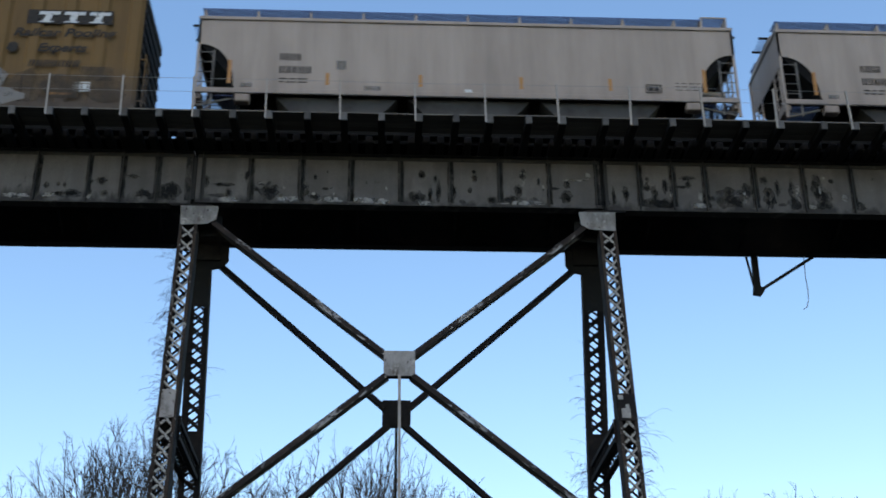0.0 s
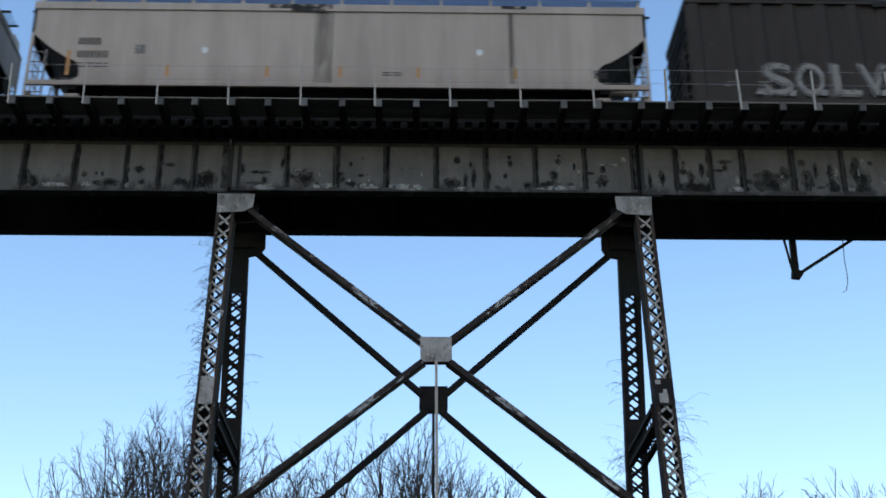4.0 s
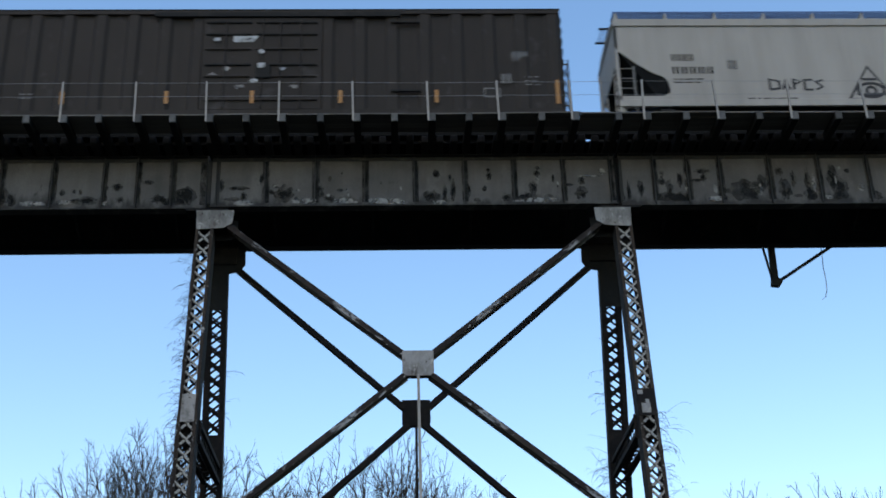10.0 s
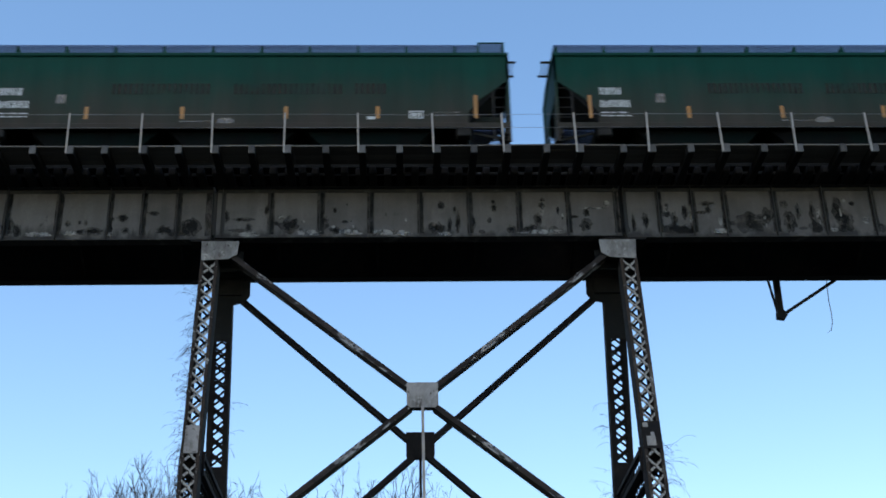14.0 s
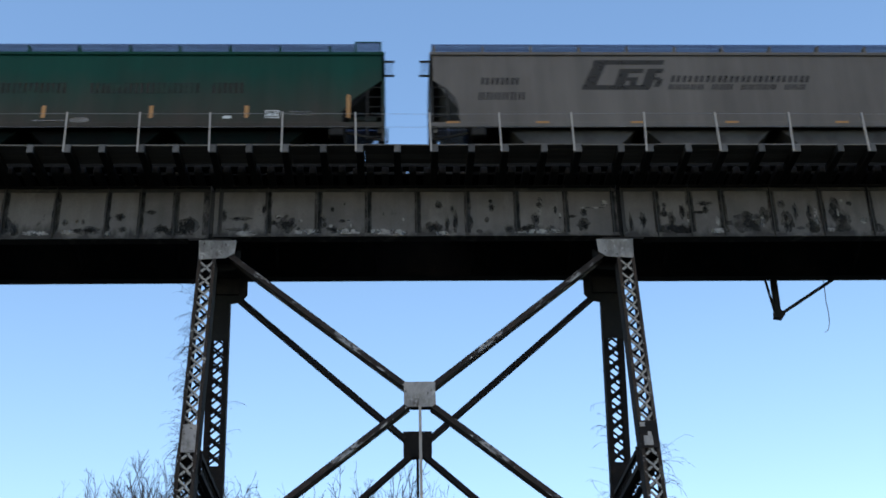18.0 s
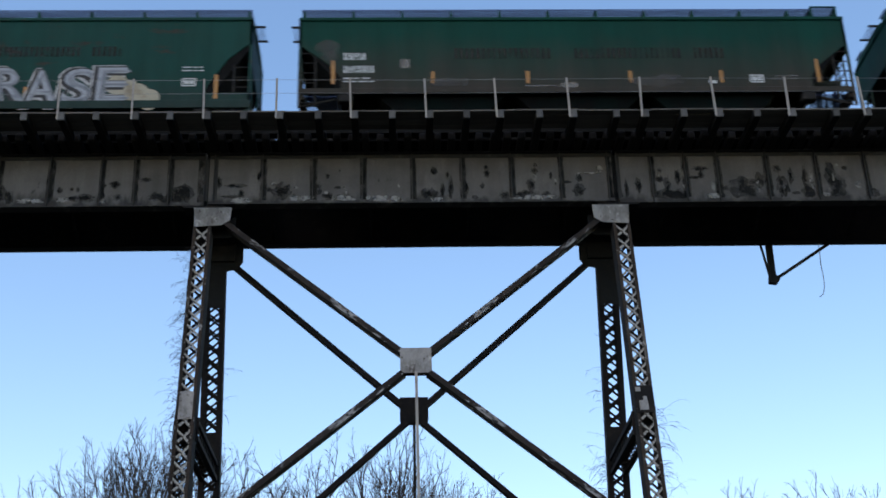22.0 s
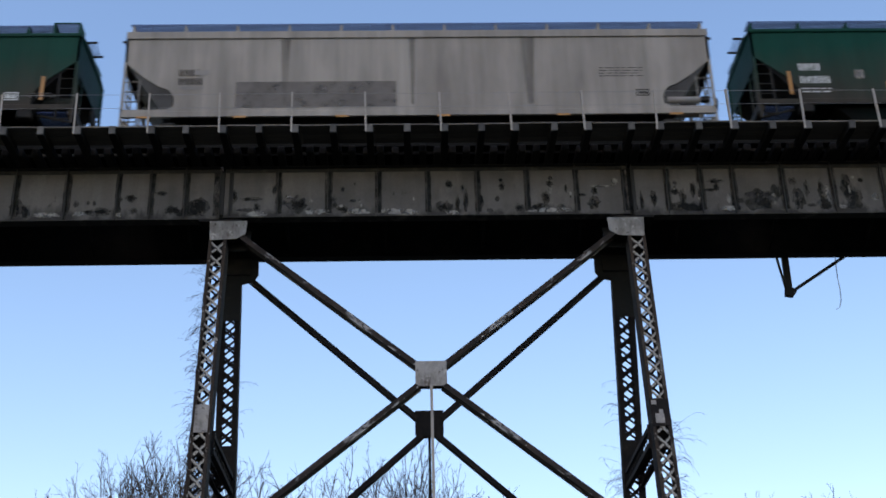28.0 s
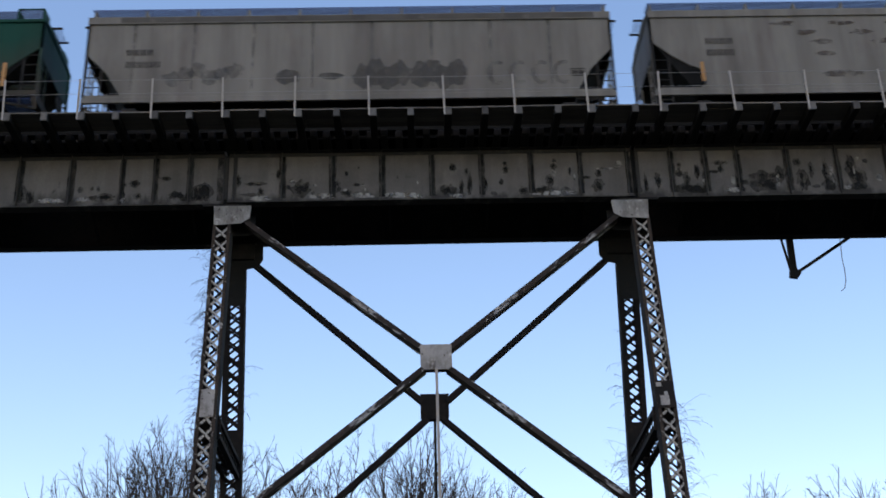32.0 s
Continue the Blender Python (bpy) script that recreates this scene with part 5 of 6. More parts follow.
        bars(car, h - 1.95, h - 1.6, 2.05, 2.4, 2, SPRAY_PALE)
        lines(car, -h + 1.0, -h + 1.45, 1.75, 2, SPRAY_PALE, step=0.14)
        lines(car, -h + 2.05, -h + 2.45, 1.75, 2, SPRAY_PALE, step=0.14)
        if i == 0:
            y = face_y() - 0.02
            for k, letter in enumerate("SOLVE"):
                words(car, letter, -h + 2.15 + 1.02 * k, 1.27, 1.6, SPRAY_FAINT, 0.0, 0.07, "graffiti", y - 0.001 * k, 0.95)
                words(car, letter, -h + 2.2 + 1.02 * k, 1.3, 1.55, SPRAY_PALE, 0.0, 0.01, "graffiti", y - 0.006 - 0.001 * k, 0.85)
            patches(car, [[(-h + x, z), (-h + x + 0.55, z - 0.05), (-h + x + 0.6, z + 0.16), (-h + x + 0.1, z + 0.2)] for x, z in ((1.9, 1.3), (2.6, 1.27), (3.6, 1.3), (4.4, 1.28), (5.6, 1.3), (6.6, 1.28), (6.9, 1.45))], SPRAY_PALE)
            x = -h + 10.4
            loops = [[(x + 0.55, 2.2), (x + 1.0, 2.4), (x + 1.35, 2.3), (x + 1.42, 2.0), (x + 1.0, 1.75), (x + 1.3, 1.55)], [(x + 0.85, 1.5), (x + 1.0, 2.1)], [(x + 1.75, 1.5), (x + 1.9, 2.15), (x + 2.25, 2.2), (x + 2.75, 1.4)],
                     [(x + 2.72, 1.6), (x + 2.8, 2.45)], arc(x + 3.2, 1.55, 0.36, 0.32, 15, 165), [(x + 3.5, 1.6), (x + 3.65, 1.3), (x + 3.62, 2.1), (x + 3.85, 2.4)], [(x + 4.2, 2.45), (x + 4.5, 2.25)], [(x + 5.1, 2.3), (x + 5.45, 2.2)]]
            strokes(car, loops, 0.085, SPRAY_FAINT)
            strokes(car, [[(a + 0.02, b + 0.02) for a, b in o] for o in loops[:4]], 0.04, SPRAY_PALE)
            patches(car, [[(-h + 15.3, 1.25), (-h + 15.3, 1.9), (-h + 15.42, 1.9), (-h + 15.42, 1.25)], rect(-h + 15.3, -h + 16.1, 1.8, 1.92), blob(-h + 15.1, 1.35, 0.5, 0.12, 61)], SPRAY_PALE)
            patches(car, [blob(-h + 17.35, 1.38, 0.42, 0.2, 62, 22, 0.25)], SPRAY_HALO)
        if i == 1:
            scrawl = random.Random(55)
            edge = [(-h + 0.6 + 0.27 * k, 1.27 + scrawl.uniform(-0.05, 0.05)) for k in range(16)] + [(-h + 4.65 - 0.27 * k, 2.45 + scrawl.uniform(-0.12, 0.16)) for k in range(16)]
            patches(car, [edge], SPRAY_FAINT, label="grey ground of spray-painted letters")
            y = face_y() - 0.012
            for k in range(30):
                x, z = -h + 0.7 + 0.125 * k + scrawl.uniform(-0.1, 0.1), 1.32 + scrawl.uniform(0, 0.62)
                w, t, lean = scrawl.uniform(0.14, 0.34), scrawl.uniform(0.18, 0.42), scrawl.uniform(-0.25, 0.25)
                shape = [(x, z), (x + w, z + 0.05), (x + w + lean, z + t), (x + lean + w * 0.35, z + t + 0.07), (x + lean * 0.8, z + t * 0.7)]
                part("graffiti", flat([[(a + (0.05 if n in (1, 2) else -0.045), b + (0.045 if n > 1 else -0.045)) for n, (a, b) in enumerate(shape)]], y - 0.001 * k, 0.0004), SPRAY_BLACK, car)
                part("graffiti", flat([shape], y - 0.001 * k - 0.0005, 0.0004), (SPRAY_BLUE, SPRAY_SILVER, SPRAY_BLUE, SPRAY_FILL)[k % 4], car, "pale blue and grey spray-painted letters")
            strokes(car, [[(-h + 0.68, 1.95), (-h + 0.68, 2.2), (-h + 1.05, 2.2), (-h + 1.05, 1.95), (-h + 0.68, 1.95)]], 0.06, SPRAY_HALO)
            x, z = -h + 11.5, 1.2
            out = [[(x, z + 0.15), (x + 0.1, z + 0.55), (x + 0.75, z + 0.85), (x + 1.0, z + 0.5), (x + 0.95, z), (x + 0.25, z)], blob(x + 1.5, z + 0.38, 0.5, 0.4, 32, 16, 0.06), [(x + 2.05, z), (x + 2.05, z + 0.6), (x + 2.3, z + 0.85), (x + 2.7, z + 0.8), (x + 2.85, z + 0.45), (x + 2.9, z)], [(x + 2.95, z), (x + 2.95, z + 0.7), (x + 3.55, z + 0.6), (x + 3.6, z + 0.2), (x + 3.9, z + 0.1), (x + 3.8, z)]]
            patches(car, out, SPRAY_PALE, label="pale grey rounded spray-painted letters")
            patches(car, [blob(x + 1.5, z + 0.18, 0.1, 0.08, 35, 10, 0.1)], SPRAY_BLACK)
            patches(car, [blob(-h + 5.1, 1.7, 0.3, 0.4, 41), blob(-h + 7.8, 1.8, 0.25, 0.35, 42), blob(-h + 10.2, 1.9, 0.4, 0.3, 43)], SPRAY_DARK)

    # long off-white hopper with drawn graffiti
    car, h = add(build_hopper(19.5, WHITE_PAINT, "hook", "long off-white covered hopper car with black line graffiti", gold=None, raised_end=False, lift=0.07), 113.03, 132.53)
    marks(car, h, DARK_LETTER, 1.75, 4.4, dx=(0.75, 1.35))
    x, z = -h + 4.75, 1.78
    strokes(car, [[(x, z), (x, z + 0.38), (x + 0.3, z + 0.3), (x + 0.3, z + 0.05), (x, z)], [(x + 0.4, z), (x + 0.5, z + 0.36), (x + 0.62, z), (x + 0.43, z + 0.14)],
                  [(x + 0.75, z), (x + 0.75, z + 0.38), (x + 1.0, z + 0.3), (x + 0.75, z + 0.18)], [(x + 1.35, z + 0.36), (x + 1.1, z + 0.36), (x + 1.1, z), (x + 1.35, z)], [(x + 1.7, z + 0.34), (x + 1.45, z + 0.3), (x + 1.65, z + 0.1), (x + 1.45, z)]], 0.08, SPRAY_BLACK)
    x = -h + 7.2
    strokes(car, [[(x, 1.42), (x + 0.72, 2.62), (x + 1.45, 1.42), (x, 1.42)], arc(x + 0.72, 1.75, 0.42, 0.25, 0, 360, 14), [(x + 0.5, 2.15), (x + 0.95, 2.15)], [(x + 0.25, 1.6), (x + 1.2, 1.6)], arc(x + 0.72, 1.72, 0.15, 0.15, 0, 360, 8)], 0.085, SPRAY_BLACK)
    x = -h + 12.8
    strokes(car, [arc(x + 0.35, 1.72, 0.36, 0.33, 100, 400, 12), [(x + 0.05, 1.95), (x + 0.05, 2.2), (x + 0.4, 2.25), (x + 0.42, 2.5), (x + 0.75, 2.55), (x + 0.72, 2.0)], [(x + 0.75, 2.0), (x + 0.78, 1.7), (x + 1.0, 1.7), (x + 1.0, 2.6)],
                  [(x + 1.0, 2.6), (x + 1.4, 2.66), (x + 1.35, 2.3), (x + 1.6, 2.25), (x + 1.55, 1.95)], arc(x + 1.35, 1.68, 0.35, 0.33, -120, 120, 10), [(x + 0.2, 1.75), (x + 0.5, 1.8)], [(x + 0.3, 1.48), (x + 1.2, 1.5)]], 0.085, SPRAY_BLACK)
    frame_mark(car, -h + 16.75, 1.95, DARK_LETTER, 0.45, 0.26)
    patches(car, [rect(-h + 16.1, -h + 17.2, 2.38, 2.62)], FAINT_PATCH, "painted_out_patch")
    lines(car, -h + 4.0, -h + 5.6, 1.48, 1, DARK_LETTER)
    lines(car, -h + 17.6, -h + 18.4, 1.42, 1, DARK_LETTER, 0.1)
    patches(car, [rect(-h + 8.7, -h + 9.1, 1.38, 1.5)], RUST_FLAKE, "rust_mark")

    # green hoppers
    for a, b in ((133.94, 151.15), (152.57, 169.9), (171.21, 188.93)):
        car, h = add(build_hopper(b - a, GREEN_PAINT, "slant", "dark green covered hopper car browned by road grime"), a, b)
        dress_green(car, b - a)

    # dull grey hopper with the emblem
    car, h = add(build_hopper(17.35, DULL_GREY, "curl", "dull grey covered hopper car with a slanted black emblem", gold=False), 190.36, 207.71)
    bars(car, -h + 1.6, -h + 2.85, 3.18, 3.44, 4, DARK_LETTER, shear=0.03)
    bars(car, -h + 1.5, -h + 3.0, 2.62, 2.9, 6, DARK_LETTER, shear=0.03)
    x, z = -h + 4.75, 3.0
    emblem = part("emblem", flat([rect(x, x + 2.15, z, z + 0.17, 0.07)], FACE), DARK_LETTER, car, "slanted black emblem of bars")
    for k, (x0, x1, z0, z1, lean) in enumerate(((0.05, 0.45, 0.1, 1.0, 0.42), (0.42, 2.68, 0.95, 1.12, 0.06), (1.02, 1.35, 0.1, 0.75, 0.26), (1.22, 2.0, 0.62, 0.79, 0.06),
                                                (1.45, 1.8, 0.33, 0.46, 0.05), (1.5, 1.72, 0.1, 0.4, 0.1), (1.9, 2.22, 0.1, 0.79, 0.28), (2.1, 2.5, 0.35, 0.46, 0.05), (2.2, 2.62, 0.62, 0.79, 0.08), (2.3, 2.48, 0.1, 0.4, 0.16))):
        part("emblem_bar", flat([rect(x + x0, x + x1, z + z0, z + z1, lean)], FACE - 0.0012 * (k + 2), 0.0008), DARK_LETTER, emblem)
    bars(car, -h + 7.6, -h + 12.1, 3.28, 3.53, 12, DARK_LETTER, shear=0.08, name="company_name")
    bars(car, -h + 7.5, -h + 11.9, 3.0, 3.2, 19, DARK_LETTER, gaps=(5, 9, 15), shear=0.06, name="company_name")
    frame_mark(car, -h + 14.6, 2.0, PALE_LETTER, 0.5, 0.34)

    # green hopper with large graffiti
    car, h = add(build_hopper(16.81, CLEAN_GREEN, "wedge", "bluish green covered hopper car with silver graffiti", gold=True, raised_end=False), 209.09, 225.9)
    marks(car, h, PALE_LETTER, 1.55, 4.22)
    bars(car, -h + 4.9, -h + 12.85, 3.0, 3.36, 25, TOP_SOOT, gaps=(9, 10, 21), name="company_name", fill=0.8)
    x = -h + 7.8
    clouds = [blob(x - 0.75 + 0.35 * i, 1.75 + 0.2 * (i % 3), 0.32, 0.34, 60 + i, 14, 0.08) for i in range(4)] + [blob(x + 4.95 + 0.33 * i, 1.95 - 0.17 * i, 0.34, 0.38, 70 + i, 14, 0.08) for i in range(4)]
    patches(car, clouds, SPRAY_CREAM, label="cream spray-painted clouds")
    y = face_y()
    wobble = random.Random(12)
    for k, letter in enumerate("ERASE"):
        lx, dz, lean = x + 0.28 + 0.98 * k, wobble.uniform(-0.07, 0.07), wobble.uniform(-0.12, 0.12)
        for size, grow, mat, depth, out in ((1.76, 0.14, SPRAY_HALO, 0.003, 0.16), (1.74, 0.095, SPRAY_BLACK, 0.009, 0.09), (1.7, 0.03, SPRAY_SILVER, 0.015, 0.0), (1.62, -0.035, SPRAY_DULL, 0.021, -0.04)):
            words(car, letter, lx - out / 2, 1.36 + dz - out * 0.4, size, mat, lean, grow, "graffiti", y - depth - 0.001 * k, 0.92 + out)
    strokes(car, [[(x + 0.3 + 0.98 * k, 1.4), (x + 0.55 + 0.98 * k, 1.75 + 0.1 * (k % 2)), (x + 0.4 + 0.98 * k, 2.05)] for k in range(5)], 0.05, SPRAY_BLACK)
    frame_mark(car, -h + 14.7, 1.9, PALE_LETTER)
    lines(car, -h + 14.7, -h + 15.4, 2.6, 2, PALE_LETTER, step=0.12)
    lines(car, -h + 5.7, -h + 6.3, 1.9, 3, PALE_LETTER, step=0.12)

    for k, (a, b) in enumerate(((227.34, 244.67), (246.1, 263.31), (264.71, 280.92))):
        car, h = add(build_hopper(b - a, GREEN_PAINT, "slant", "dark green covered hopper car with pale scrawls over road grime" if k != 1 else "dark green covered hopper car browned by road grime"), a, b)
        dress_green(car, b - a)
        if k == 0:
            patches(car, [blob(-h + 0.9, 3.3, 0.4, 0.25, 80), blob(-h + 1.0, 2.95, 0.3, 0.2, 81)], SPRAY_GHOST)
            patches(car, [rect(-h + 4.1, -h + 5.2, 1.85, 2.15, 0.06), blob(-h + 11.1, 2.0, 0.8, 0.18, 85, 22, 0.2), blob(-h + 11.5, 2.17, 0.35, 0.12, 86, 12, 0.2)], SPRAY_GHOST)
        if k == 2:
            scrawl = random.Random(82)
            y = face_y() - 0.012
            bumps = [blob(-h + 2.12 + 0.1 * n, 1.93 + 0.09 * (n % 3), 0.14, 0.14, 182 + n, 10, 0.2) for n in range(7)]
            for n, o in enumerate(bumps):
                part("graffiti", flat([o], y - 0.0006 * n, 0.0004), SPRAY_HALO, car, "off-white scrawled tag")
            for n in range(8):
                x, z = -h + 2.08 + 0.085 * n, 1.83 + scrawl.uniform(0, 0.2)
                strokes(car, [[(x, z), (x + 0.07, z + 0.12), (x + 0.02, z + 0.2)]], 0.035, SPRAY_BLACK, y=y - 0.008)
            x = -h + 4.05
            top = [(x + 0.02 + 0.08 * n, 2.36 + 0.08 * abs(math.sin(n * 1.15)) + 0.004 * n) for n in range(24)]
            part("graffiti", flat([[(x + 0.28, 1.7), (x + 1.95, 1.7), *reversed(top)]], y), SPRAY_PALE, car, "pale grey scrawled letters")
            strokes(car, [arc(x + 0.2 + 0.3 * n, 2.36, 0.13, 0.1, -30, 210, 8) for n in range(6)], 0.05, SPRAY_HALO, y=y - 0.004)

    # dirty white hopper with the painted-out patch
    car, h = add(build_hopper(18.35, DIRTY_WHITE, "hook", "dirty white covered hopper car with a grey painted-out patch", gold=False, raised_end=False), 282.34, 300.69)
    patches(car, [rect(-h + 3.5, -h + 8.45, 1.62, 2.55)], PAINT_OUT, "painted_out_patch", "grey rectangle painted over old writing")
    bars(car, -h + 1.72, -h + 2.4, 2.78, 3.02, 4, DARK_LETTER)
    bars(car, -h + 1.72, -h + 2.5, 2.45, 2.7, 4, DARK_LETTER)
    patches(car, [rect(-h + 2.2, -h + 2.65, 2.8, 3.0), rect(-h + 1.75, -h + 2.5, 2.28, 2.4)], GREY_PATCH, "painted_out_patch")
    lines(car, -h + 14.8, -h + 16.15, 3.0, 4, DARK_LETTER, 0.025, 0.1)
    part("air_reservoir", tube(B(), [(h - 1.5, -CAR_HALF + 0.06, 1.8), (h - 1.46, -CAR_HALF + 0.06, 1.8), (h - 0.5, -CAR_HALF + 0.06, 1.8), (h - 0.46, -CAR_HALF + 0.06, 1.8)], [0.07, 0.12, 0.12, 0.07], 14), GREY_PATCH, car, "pale grey air reservoir in the end opening", smooth=True)
    part("valve", box(B(), h - 0.44, h - 0.2, -CAR_HALF - 0.06, -CAR_HALF + 0.12, 1.72, 1.9), UNDERFRAME, car, bevel=0.02)
    part("hand_brake", tube(B(), [(h + 0.06, -1.2, 1.8), (h + 0.1, -1.2, 1.8)], 0.26, 14), UNDERFRAME, car)
    frame_mark(car, -h + 15.9, 1.95, DARK_LETTER, 0.4, 0.24)
    for x, w in ((8.95, 0.1), (12.6, 0.22), (5.0, 0.16)):
        patches(car, [[(-h + x - w, 4.38), (-h + x + w, 4.38), (-h + x + w * 0.4, 1.7), (-h + x - w * 0.4, 1.7)]], STAIN, "dirt_run")

    car, h = add(build_hopper(17.29, GREEN_PAINT, "slant", "dark green covered hopper car browned by road grime"), 302.03, 319.32)
    dress_green(car, 17.29)

    # stained grey hoppers at the end
    car, h = add(build_hopper(16.4, STAINED_GREY, "slit", "stained grey covered hopper car with faded dark graffiti", gold=None, raised_end=False), 320.69, 337.05)
    bars(car, -h + 1.25, -h + 2.1, 3.0, 3.22, 4, DARK_LETTER)
    bars(car, -h + 1.25, -h + 2.35, 2.55, 2.78, 6, DARK_LETTER)
    # painted shade of the down-turned top edge
    part("soot_band", flat([[(-h + 1.0, 4.2), (h - 0.5, 4.2), (h - 0.5, 4.4), (-h + 1.0, 4.4)]], -CAR_HALF - 0.053), TOP_EDGE_SHADE, car, "dark band painted along the top edge as its shade")
    # thin dark lines for the panel seams
    for k in range(8):
        patches(car, [[(-h + 1.43 + 1.85 * k, 1.75), (-h + 1.48 + 1.85 * k, 1.75), (-h + 1.51 + 1.85 * k, 4.2), (-h + 1.41 + 1.85 * k, 4.2)]], SPRAY_GHOST, "dirt_run")
    for x in (8.6, 10.35):
        patches(car, [blob(-h + x + 0.37 * k, 2.14 + 0.1 * (k % 2) + 0.06 * math.sin(k * 2.1), 0.33, 0.46, 130 + k + int(9 * x), 20, 0.2) for k in range(4)], SPRAY_DARK, label="blurred dark spray-painted letters")
    patches(car, [blob(-h + 6.25, 2.15, 0.38, 0.25, 92), blob(-h + 7.6, 2.17, 0.36, 0.14, 93)], SPRAY_DARK, label="blurred dark spray-painted shapes")
    patches(car, [blob(-h + 2.7 + 0.38 * k, 2.15 + 0.13 * (k % 3), 0.27, 0.26, 150 + k, 20, 0.35) for k in range(6)], SPRAY_GHOST, label="ghost of old dark spray paint")
    strokes(car, [arc(-h + 12.75 + 0.68 * k, 2.2, 0.28, 0.38, 60, 300) for k in range(4)], 0.11, SPRAY_GHOST)
    frame_mark(car, -h + 15.0, 2.05, DARK_LETTER, 0.45, 0.28)
    car, h = add(build_hopper(17.25, STAINED_GREY, "hook", "stained grey covered hopper car with rust-brown flaking patches", gold=None), 338.26, 355.51)
    bars(car, -h + 1.75, -h + 2.65, 3.15, 3.37, 4, DARK_LETTER)
    bars(car, -h + 1.75, -h + 2.65, 2.72, 2.95, 5, DARK_LETTER)
    patches(car, [blob(-h + 4.3 + 0.6 * k, 3.9 - 0.35 * (k % 3), 0.35, 0.1, 100 + k, 12, 0.4) for k in range(9)] + [blob(-h + 5.9, 2.0, 0.65, 0.12, 120), blob(-h + 5.5, 2.75, 0.3, 0.09, 121)], RUST_FLAKE, "rust_patch", "brown rust patches")
    part("reflector", box(B(), -0.05, 0.05, -0.008, 0.0, 0.0, 0.7), ORANGE, car, at=pose(-h + 1.55, FACE + 0.003, 1.8))
    return cars


CARS = build_train()

# ---- broken bracket and wire under the far girder ----
def build_bracket():
    y = Y_FAR - 0.1
    br = thing("hanging_bracket", "bent black steel bracket hanging under the girder", "bracket")
    tip = (12.0, y, 18.02)
    part("hanger", beam(B(), (12.02, y, Z_BOTTOM + 0.03), tip, 0.2, 0.12), BLACK_STEEL, br)
    part("thin_hanger", beam(B(), (11.74, y, Z_BOTTOM + 0.03), (11.93, y, 18.0), 0.06, 0.06), BLACK_STEEL, br)
    part("brace", beam(B(), (14.08, y, Z_BOTTOM + 0.03), (12.05, y, 18.02), 0.09, 0.08), BLACK_STEEL, br)
    part("foot", prism(B(), [(11.85, 17.9), (12.1, 17.86), (12.22, 18.02), (12.12, 18.16), (11.88, 18.14)], y - 0.08, y + 0.08), BLACK_STEEL, br)
    pts = [(13.64, y, Z_BOTTOM + 0.02), (13.62, y, 18.9), (13.6, y, 18.5), (13.62, y, 18.1), (13.6, y, 17.75), (13.52, y, 17.5), (13.4, y, 17.42)]
    ob = new("loose_wire", mesh_of("loose_wire", tube(B(), pts, 0.014, 5), CABLE))
    tagged(ob, "thin loose wire dangling from the girder", "wire")


build_bracket()


# ---- bare vines on the legs ----
def build_vines():
    rnd = random.Random(21)

    def vine(x, near, z0, z1, n, side, reach, label):
        bm = B()
        stem = []
        off, inset = (0.27, -0.05) if near else (0.26, 0.02)
        for i in range(14):
            z = z0 + (z1 - z0) * i / 13
            p = leg_point(x + side * off, near, z, inset)
            stem.append(p + Vector((rnd.uniform(-0.03, 0.03), rnd.uniform(-0.04, 0.04), 0)))
        root = leg_point(x + side * off, near, 0.05, inset)
        v = thing("bare_vine", label, "vine")
        part("stem", tube(B(), [root] + stem, [0.025] + [0.018 - 0.001 * i for i in range(14)], 5), TWIG, v)
        for _ in range(n):
            k = rnd.randrange(13)
            p = stem[k].lerp(stem[k + 1], rnd.random())
            d = Vector((side * rnd.uniform(0.3, 1.0), rnd.uniform(-0.6, 0.6), rnd.uniform(-0.1, 0.8))).normalized()
            ln = (0.25 + 0.75 * rnd.random() ** 2) * reach
            sag = rnd.uniform(0.05, 0.4)
            pts = [p]
            for j in range(8):
                d = (d + Vector((rnd.uniform(-0.16, 0.16), rnd.uniform(-0.16, 0.16), rnd.uniform(-0.1, 0.1) - sag * 0.6))).normalized()
                pts.append(pts[-1] + d * ln / 8)
                if rnd.random() < 0.4:
                    f = (d + Vector((rnd.uniform(-0.8, 0.8), rnd.uniform(-0.8, 0.8), rnd.uniform(-0.9, 0.2)))).normalized()
                    g = (f + Vector((0, 0, -0.5))).normalized()
                    q = pts[-1] + f * ln * 0.14
                    tube(bm, [pts[-1], q, q + g * ln * 0.16], [0.004, 0.0035, 0.0025], 3)
            tube(bm, pts, [0.0055 - 0.0004 * j for j in range(9)], 3)
        tagged(part("twig_spray", bm, TWIG, v), kind="stuff")

    vine(X_LEFT, True, 8.5, 17.8, 210, -1, 0.6, "thin bare vine twigs clinging to the outer side of a leg")
    vine(X_LEFT, False, 8.5, 17.0, 26, 1, 0.65, "few thin bare vine twigs on a far leg")
    vine(X_RIGHT, False, 7.5, 12.8, 140, -1, 0.95, "drooping bare vine twigs beside a far leg")
    vine(X_RIGHT, True, 8.0, 12.6, 64, 1, 0.9, "bare vine twigs reaching out from a leg")
    vine(X_RIGHT, False, 12.0, 16.5, 12, -1, 0.7, "few thin bare vine twigs on a far leg")


build_vines()


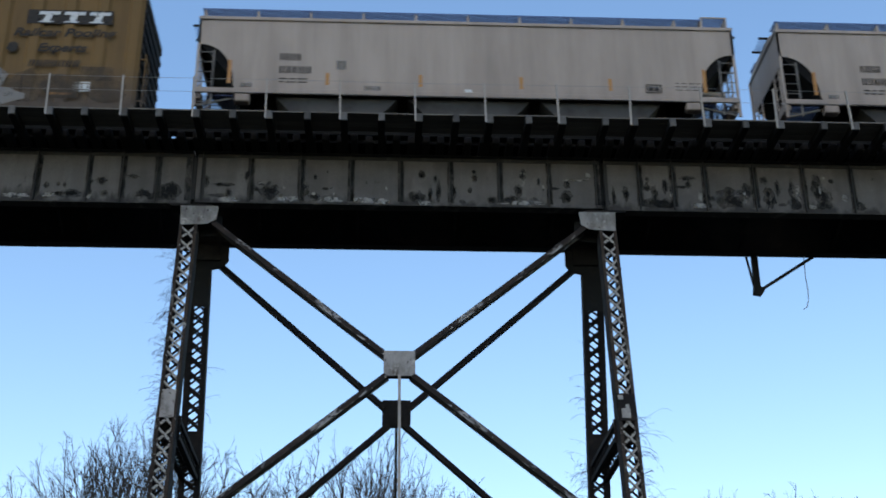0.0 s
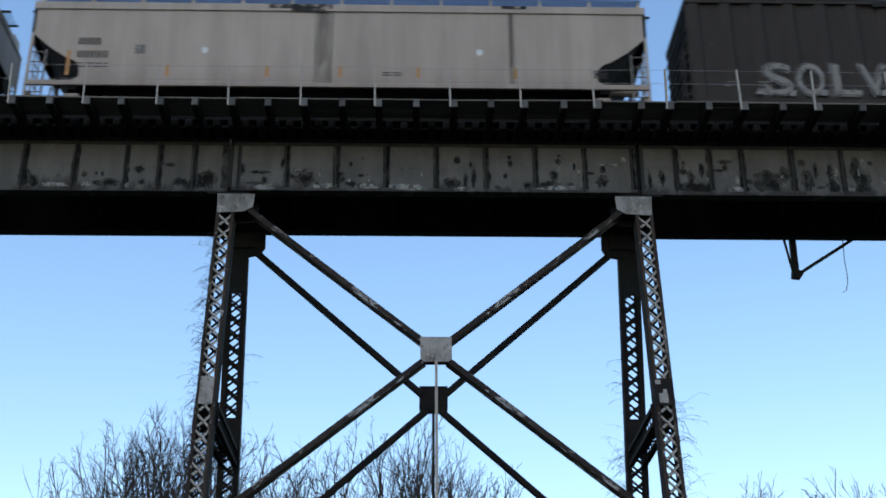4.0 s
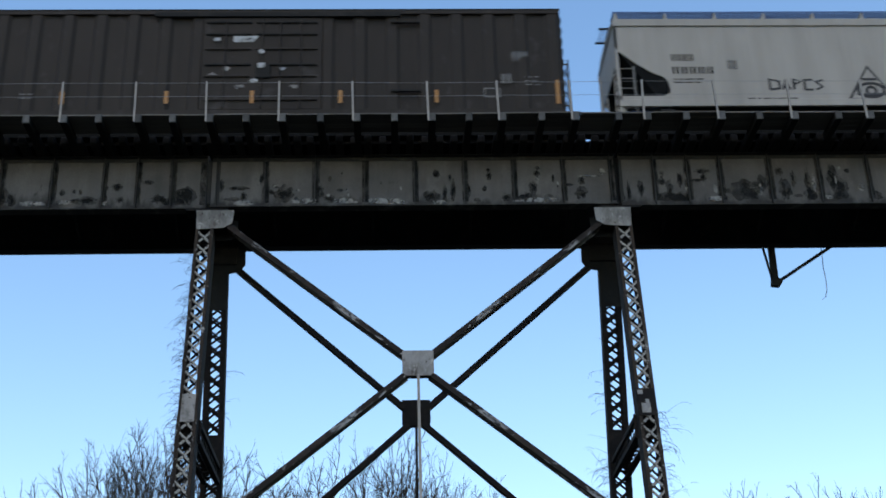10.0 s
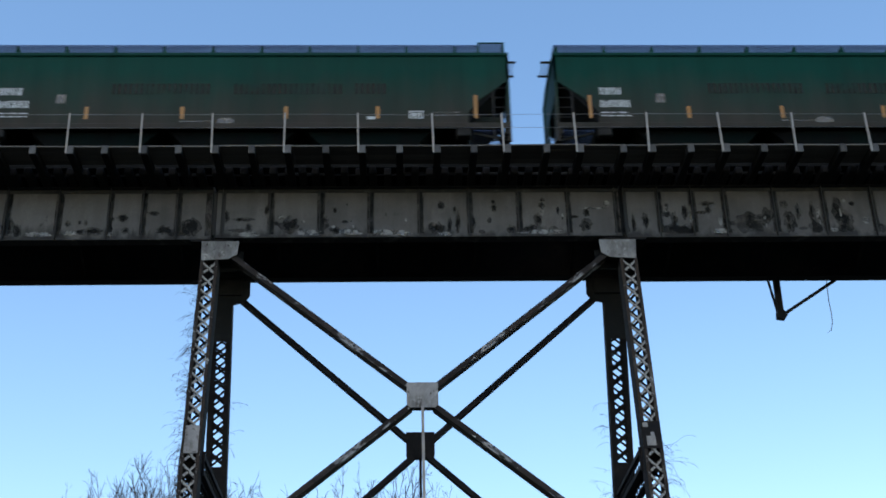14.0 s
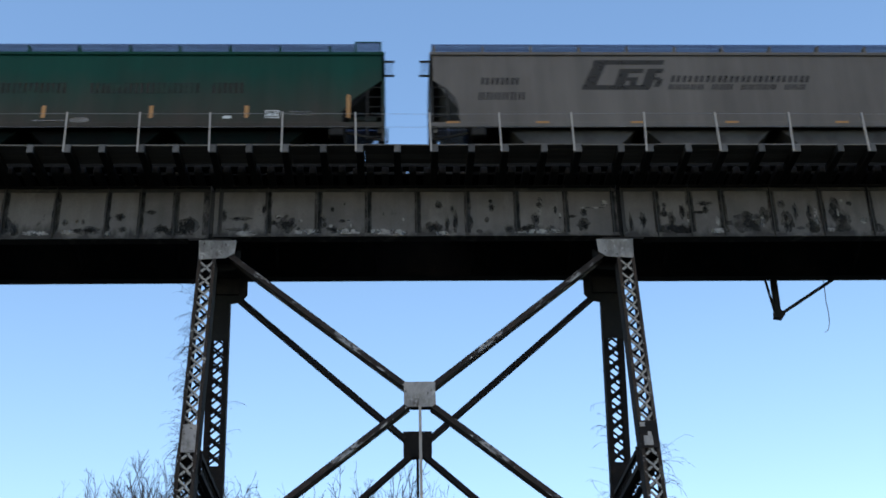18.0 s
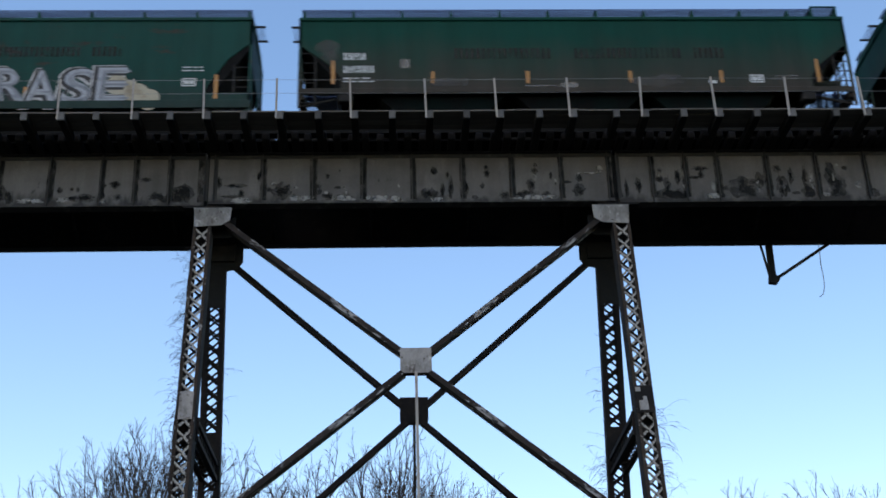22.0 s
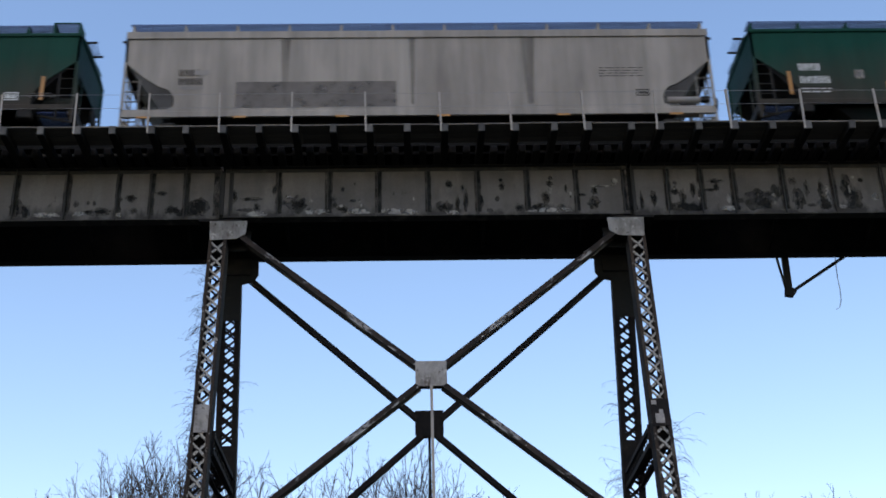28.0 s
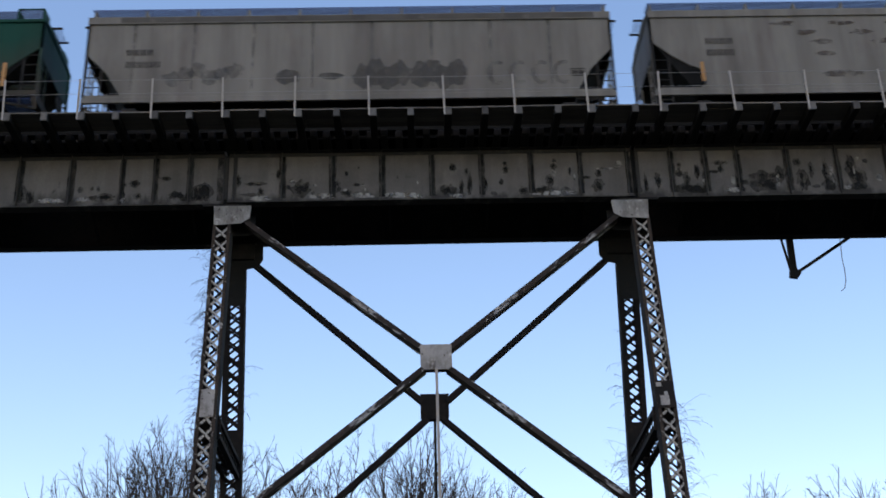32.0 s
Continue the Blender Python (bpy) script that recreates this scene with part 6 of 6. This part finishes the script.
# ---- bare trees behind the bridge ----
def build_tree(x, y, height, seed, spread=1.0, label="leafless tree with many fine upright branches"):
    rnd = random.Random(seed)
    tree = thing("bare_tree", label, "tree", "bare trees behind the bridge", at=pose(x, y, ground_height(x, y) - 0.1))
    twigs = [], []
    limbs = [], []
    trunk = [], []

    def add(store, pts, radii, n):
        verts, faces = store
        base = len(verts)
        for i, p in enumerate(pts):
            a = (pts[min(i + 1, len(pts) - 1)] - pts[max(i - 1, 0)]).normalized()
            s = a.orthogonal().normalized()
            t = a.cross(s)
            for k in range(n):
                w = 2 * math.pi * k / n
                verts.append(p + (s * math.cos(w) + t * math.sin(w)) * radii[i])
        for i in range(len(pts) - 1):
            for k in range(n):
                j = (k + 1) % n
                faces.append((base + i * n + k, base + i * n + j, base + (i + 1) * n + j, base + (i + 1) * n + k))

    def branch(p, d, length, r, level):
        steps = (8, 7, 6, 4, 3)[level]
        lift = (0.02, 0.07, 0.06, 0.04, 0.02)[level]
        pts, ds = [p], []
        for i in range(steps):
            d = (d + Vector((rnd.uniform(-1, 1), rnd.uniform(-1, 1), rnd.uniform(-0.6, 0.6))) * (0.04, 0.09, 0.11, 0.13, 0.12)[level] + Vector((0, 0, lift))).normalized()
            pts.append(pts[-1] + d * length / steps)
            ds.append(d)
        end = (0.22, 0.25, 0.3, 0.4, 0.5)[level]
        radii = [r * (1 - (1 - end) * i / steps) for i in range(steps + 1)]
        add((trunk, limbs, limbs, twigs, twigs)[level], pts, radii, (7, 5, 4, 3, 3)[level])
        if level == 4:
            return
        n = (8, 5, 4, 2)[level]
        turn = rnd.uniform(0, 6.28)
        for i in range(n):
            lowest = (0.38, 0.22, 0.18, 0.25)[level]
            f = min(0.97, lowest + (1 - lowest) * (i + rnd.random()) / n)
            k = min(steps - 1, int(f * steps))
            q = pts[k].lerp(pts[k + 1], f * steps - k)
            turn += 2.4 + rnd.uniform(-0.5, 0.5)
            s = ds[k].orthogonal().normalized()
            side = s * math.cos(turn) + ds[k].cross(s) * math.sin(turn)
            a = radians(rnd.uniform(*((16, 34), (22, 42), (28, 48), (30, 52))[level]))
            e = ds[k] * math.cos(a) + side * math.sin(a)
            size = ((0.75, 0.68, 0.55, 0.5)[level] * (1 - f) + (0.2, 0.18, 0.18, 0.22)[level]) * rnd.uniform(0.75, 1.2)
            branch(q, e, length * size, max(radii[k] * rnd.uniform(0.6, 0.8), (0.06, 0.034, 0.018, 0.011)[level]), level + 1)

    branch(Vector((0, 0, 0)), Vector((rnd.uniform(-0.08, 0.08), rnd.uniform(-0.05, 0.05), 1)), height * 0.85, height * 0.0125, 0)
    zs = sorted(v.z for v in twigs[0])
    k = height * 1.02 / zs[int(len(zs) * 0.985)]
    for name, store, mat, kind in (("trunk", trunk, BARK, ""), ("branchwork", limbs, BARK, "stuff"), ("crown", twigs, TWIG, "stuff")):
        me = bpy.data.meshes.new(name)
        me.from_pydata([(v.x * k * spread, v.y * k * spread, v.z * k) for v in store[0]], [], store[1])
        me.materials.append(mat)
        ob = new(name, me)
        ob.parent = tree
        tagged(ob, kind=kind)
    return tree


# place along the bridge and height of the crown, as they stand against the sky 63 m out
CROWNS = ((-16.1, 19.0), (-14.3, 20.6), (-13.1, 21.2), (-11.9, 21.9), (-10.9, 22.4), (-9.9, 21.6), (-8.3, 20.3), (-6.3, 19.2), (-4.3, 20.1), (-2.6, 21.3), (-1.3, 21.1),
          (0.2, 20.9), (1.4, 21.0), (3.0, 19.9), (4.9, 18.7), (18.4, 18.2), (20.4, 18.6), (22.9, 18.9), (-13.7, 20.3), (-12.5, 20.9), (-9.6, 21.0))
place = random.Random(8)
for i, (x, top) in enumerate(CROWNS):
    y = place.uniform(57, 71)
    build_tree(x * y / 63, y, (1.6 + (top - 1.6) * y / 63) * 0.985 - 0.2, 300 + i, 0.8)

# ---- motion: the train runs from right to left ----
RUN = [(0, 0), (0.5, -5.47), (1, -10.73), (1.5, -16.05), (2, -21.26), (2.5, -26.77), (3, -31.88), (3.5, -37.25), (5.5, -58.49), (6, -63.81), (6.5, -69.14),
       (7.5, -79.69), (8, -84.99), (9, -95.53), (10, -106.03), (11, -116.45), (12, -126.94), (13, -137.3), (14, -147.64), (15, -158.03), (18, -189.27), (19, -199.54),
       (20, -209.77), (21, -219.93), (22, -230.18), (23, -240.36), (24, -250.59), (25, -260.65), (25.5, -265.72), (27.5, -285.14), (28, -291.06), (28.5, -295.4), (29, -300.47),
       (30, -310.54), (31, -320.58), (32, -330.66)]


def motions():
    for car, x in CARS:
        walk(car, [(t, pose(x + s, Y_TRACK, Z_RAIL)) for t, s in RUN])


motions()
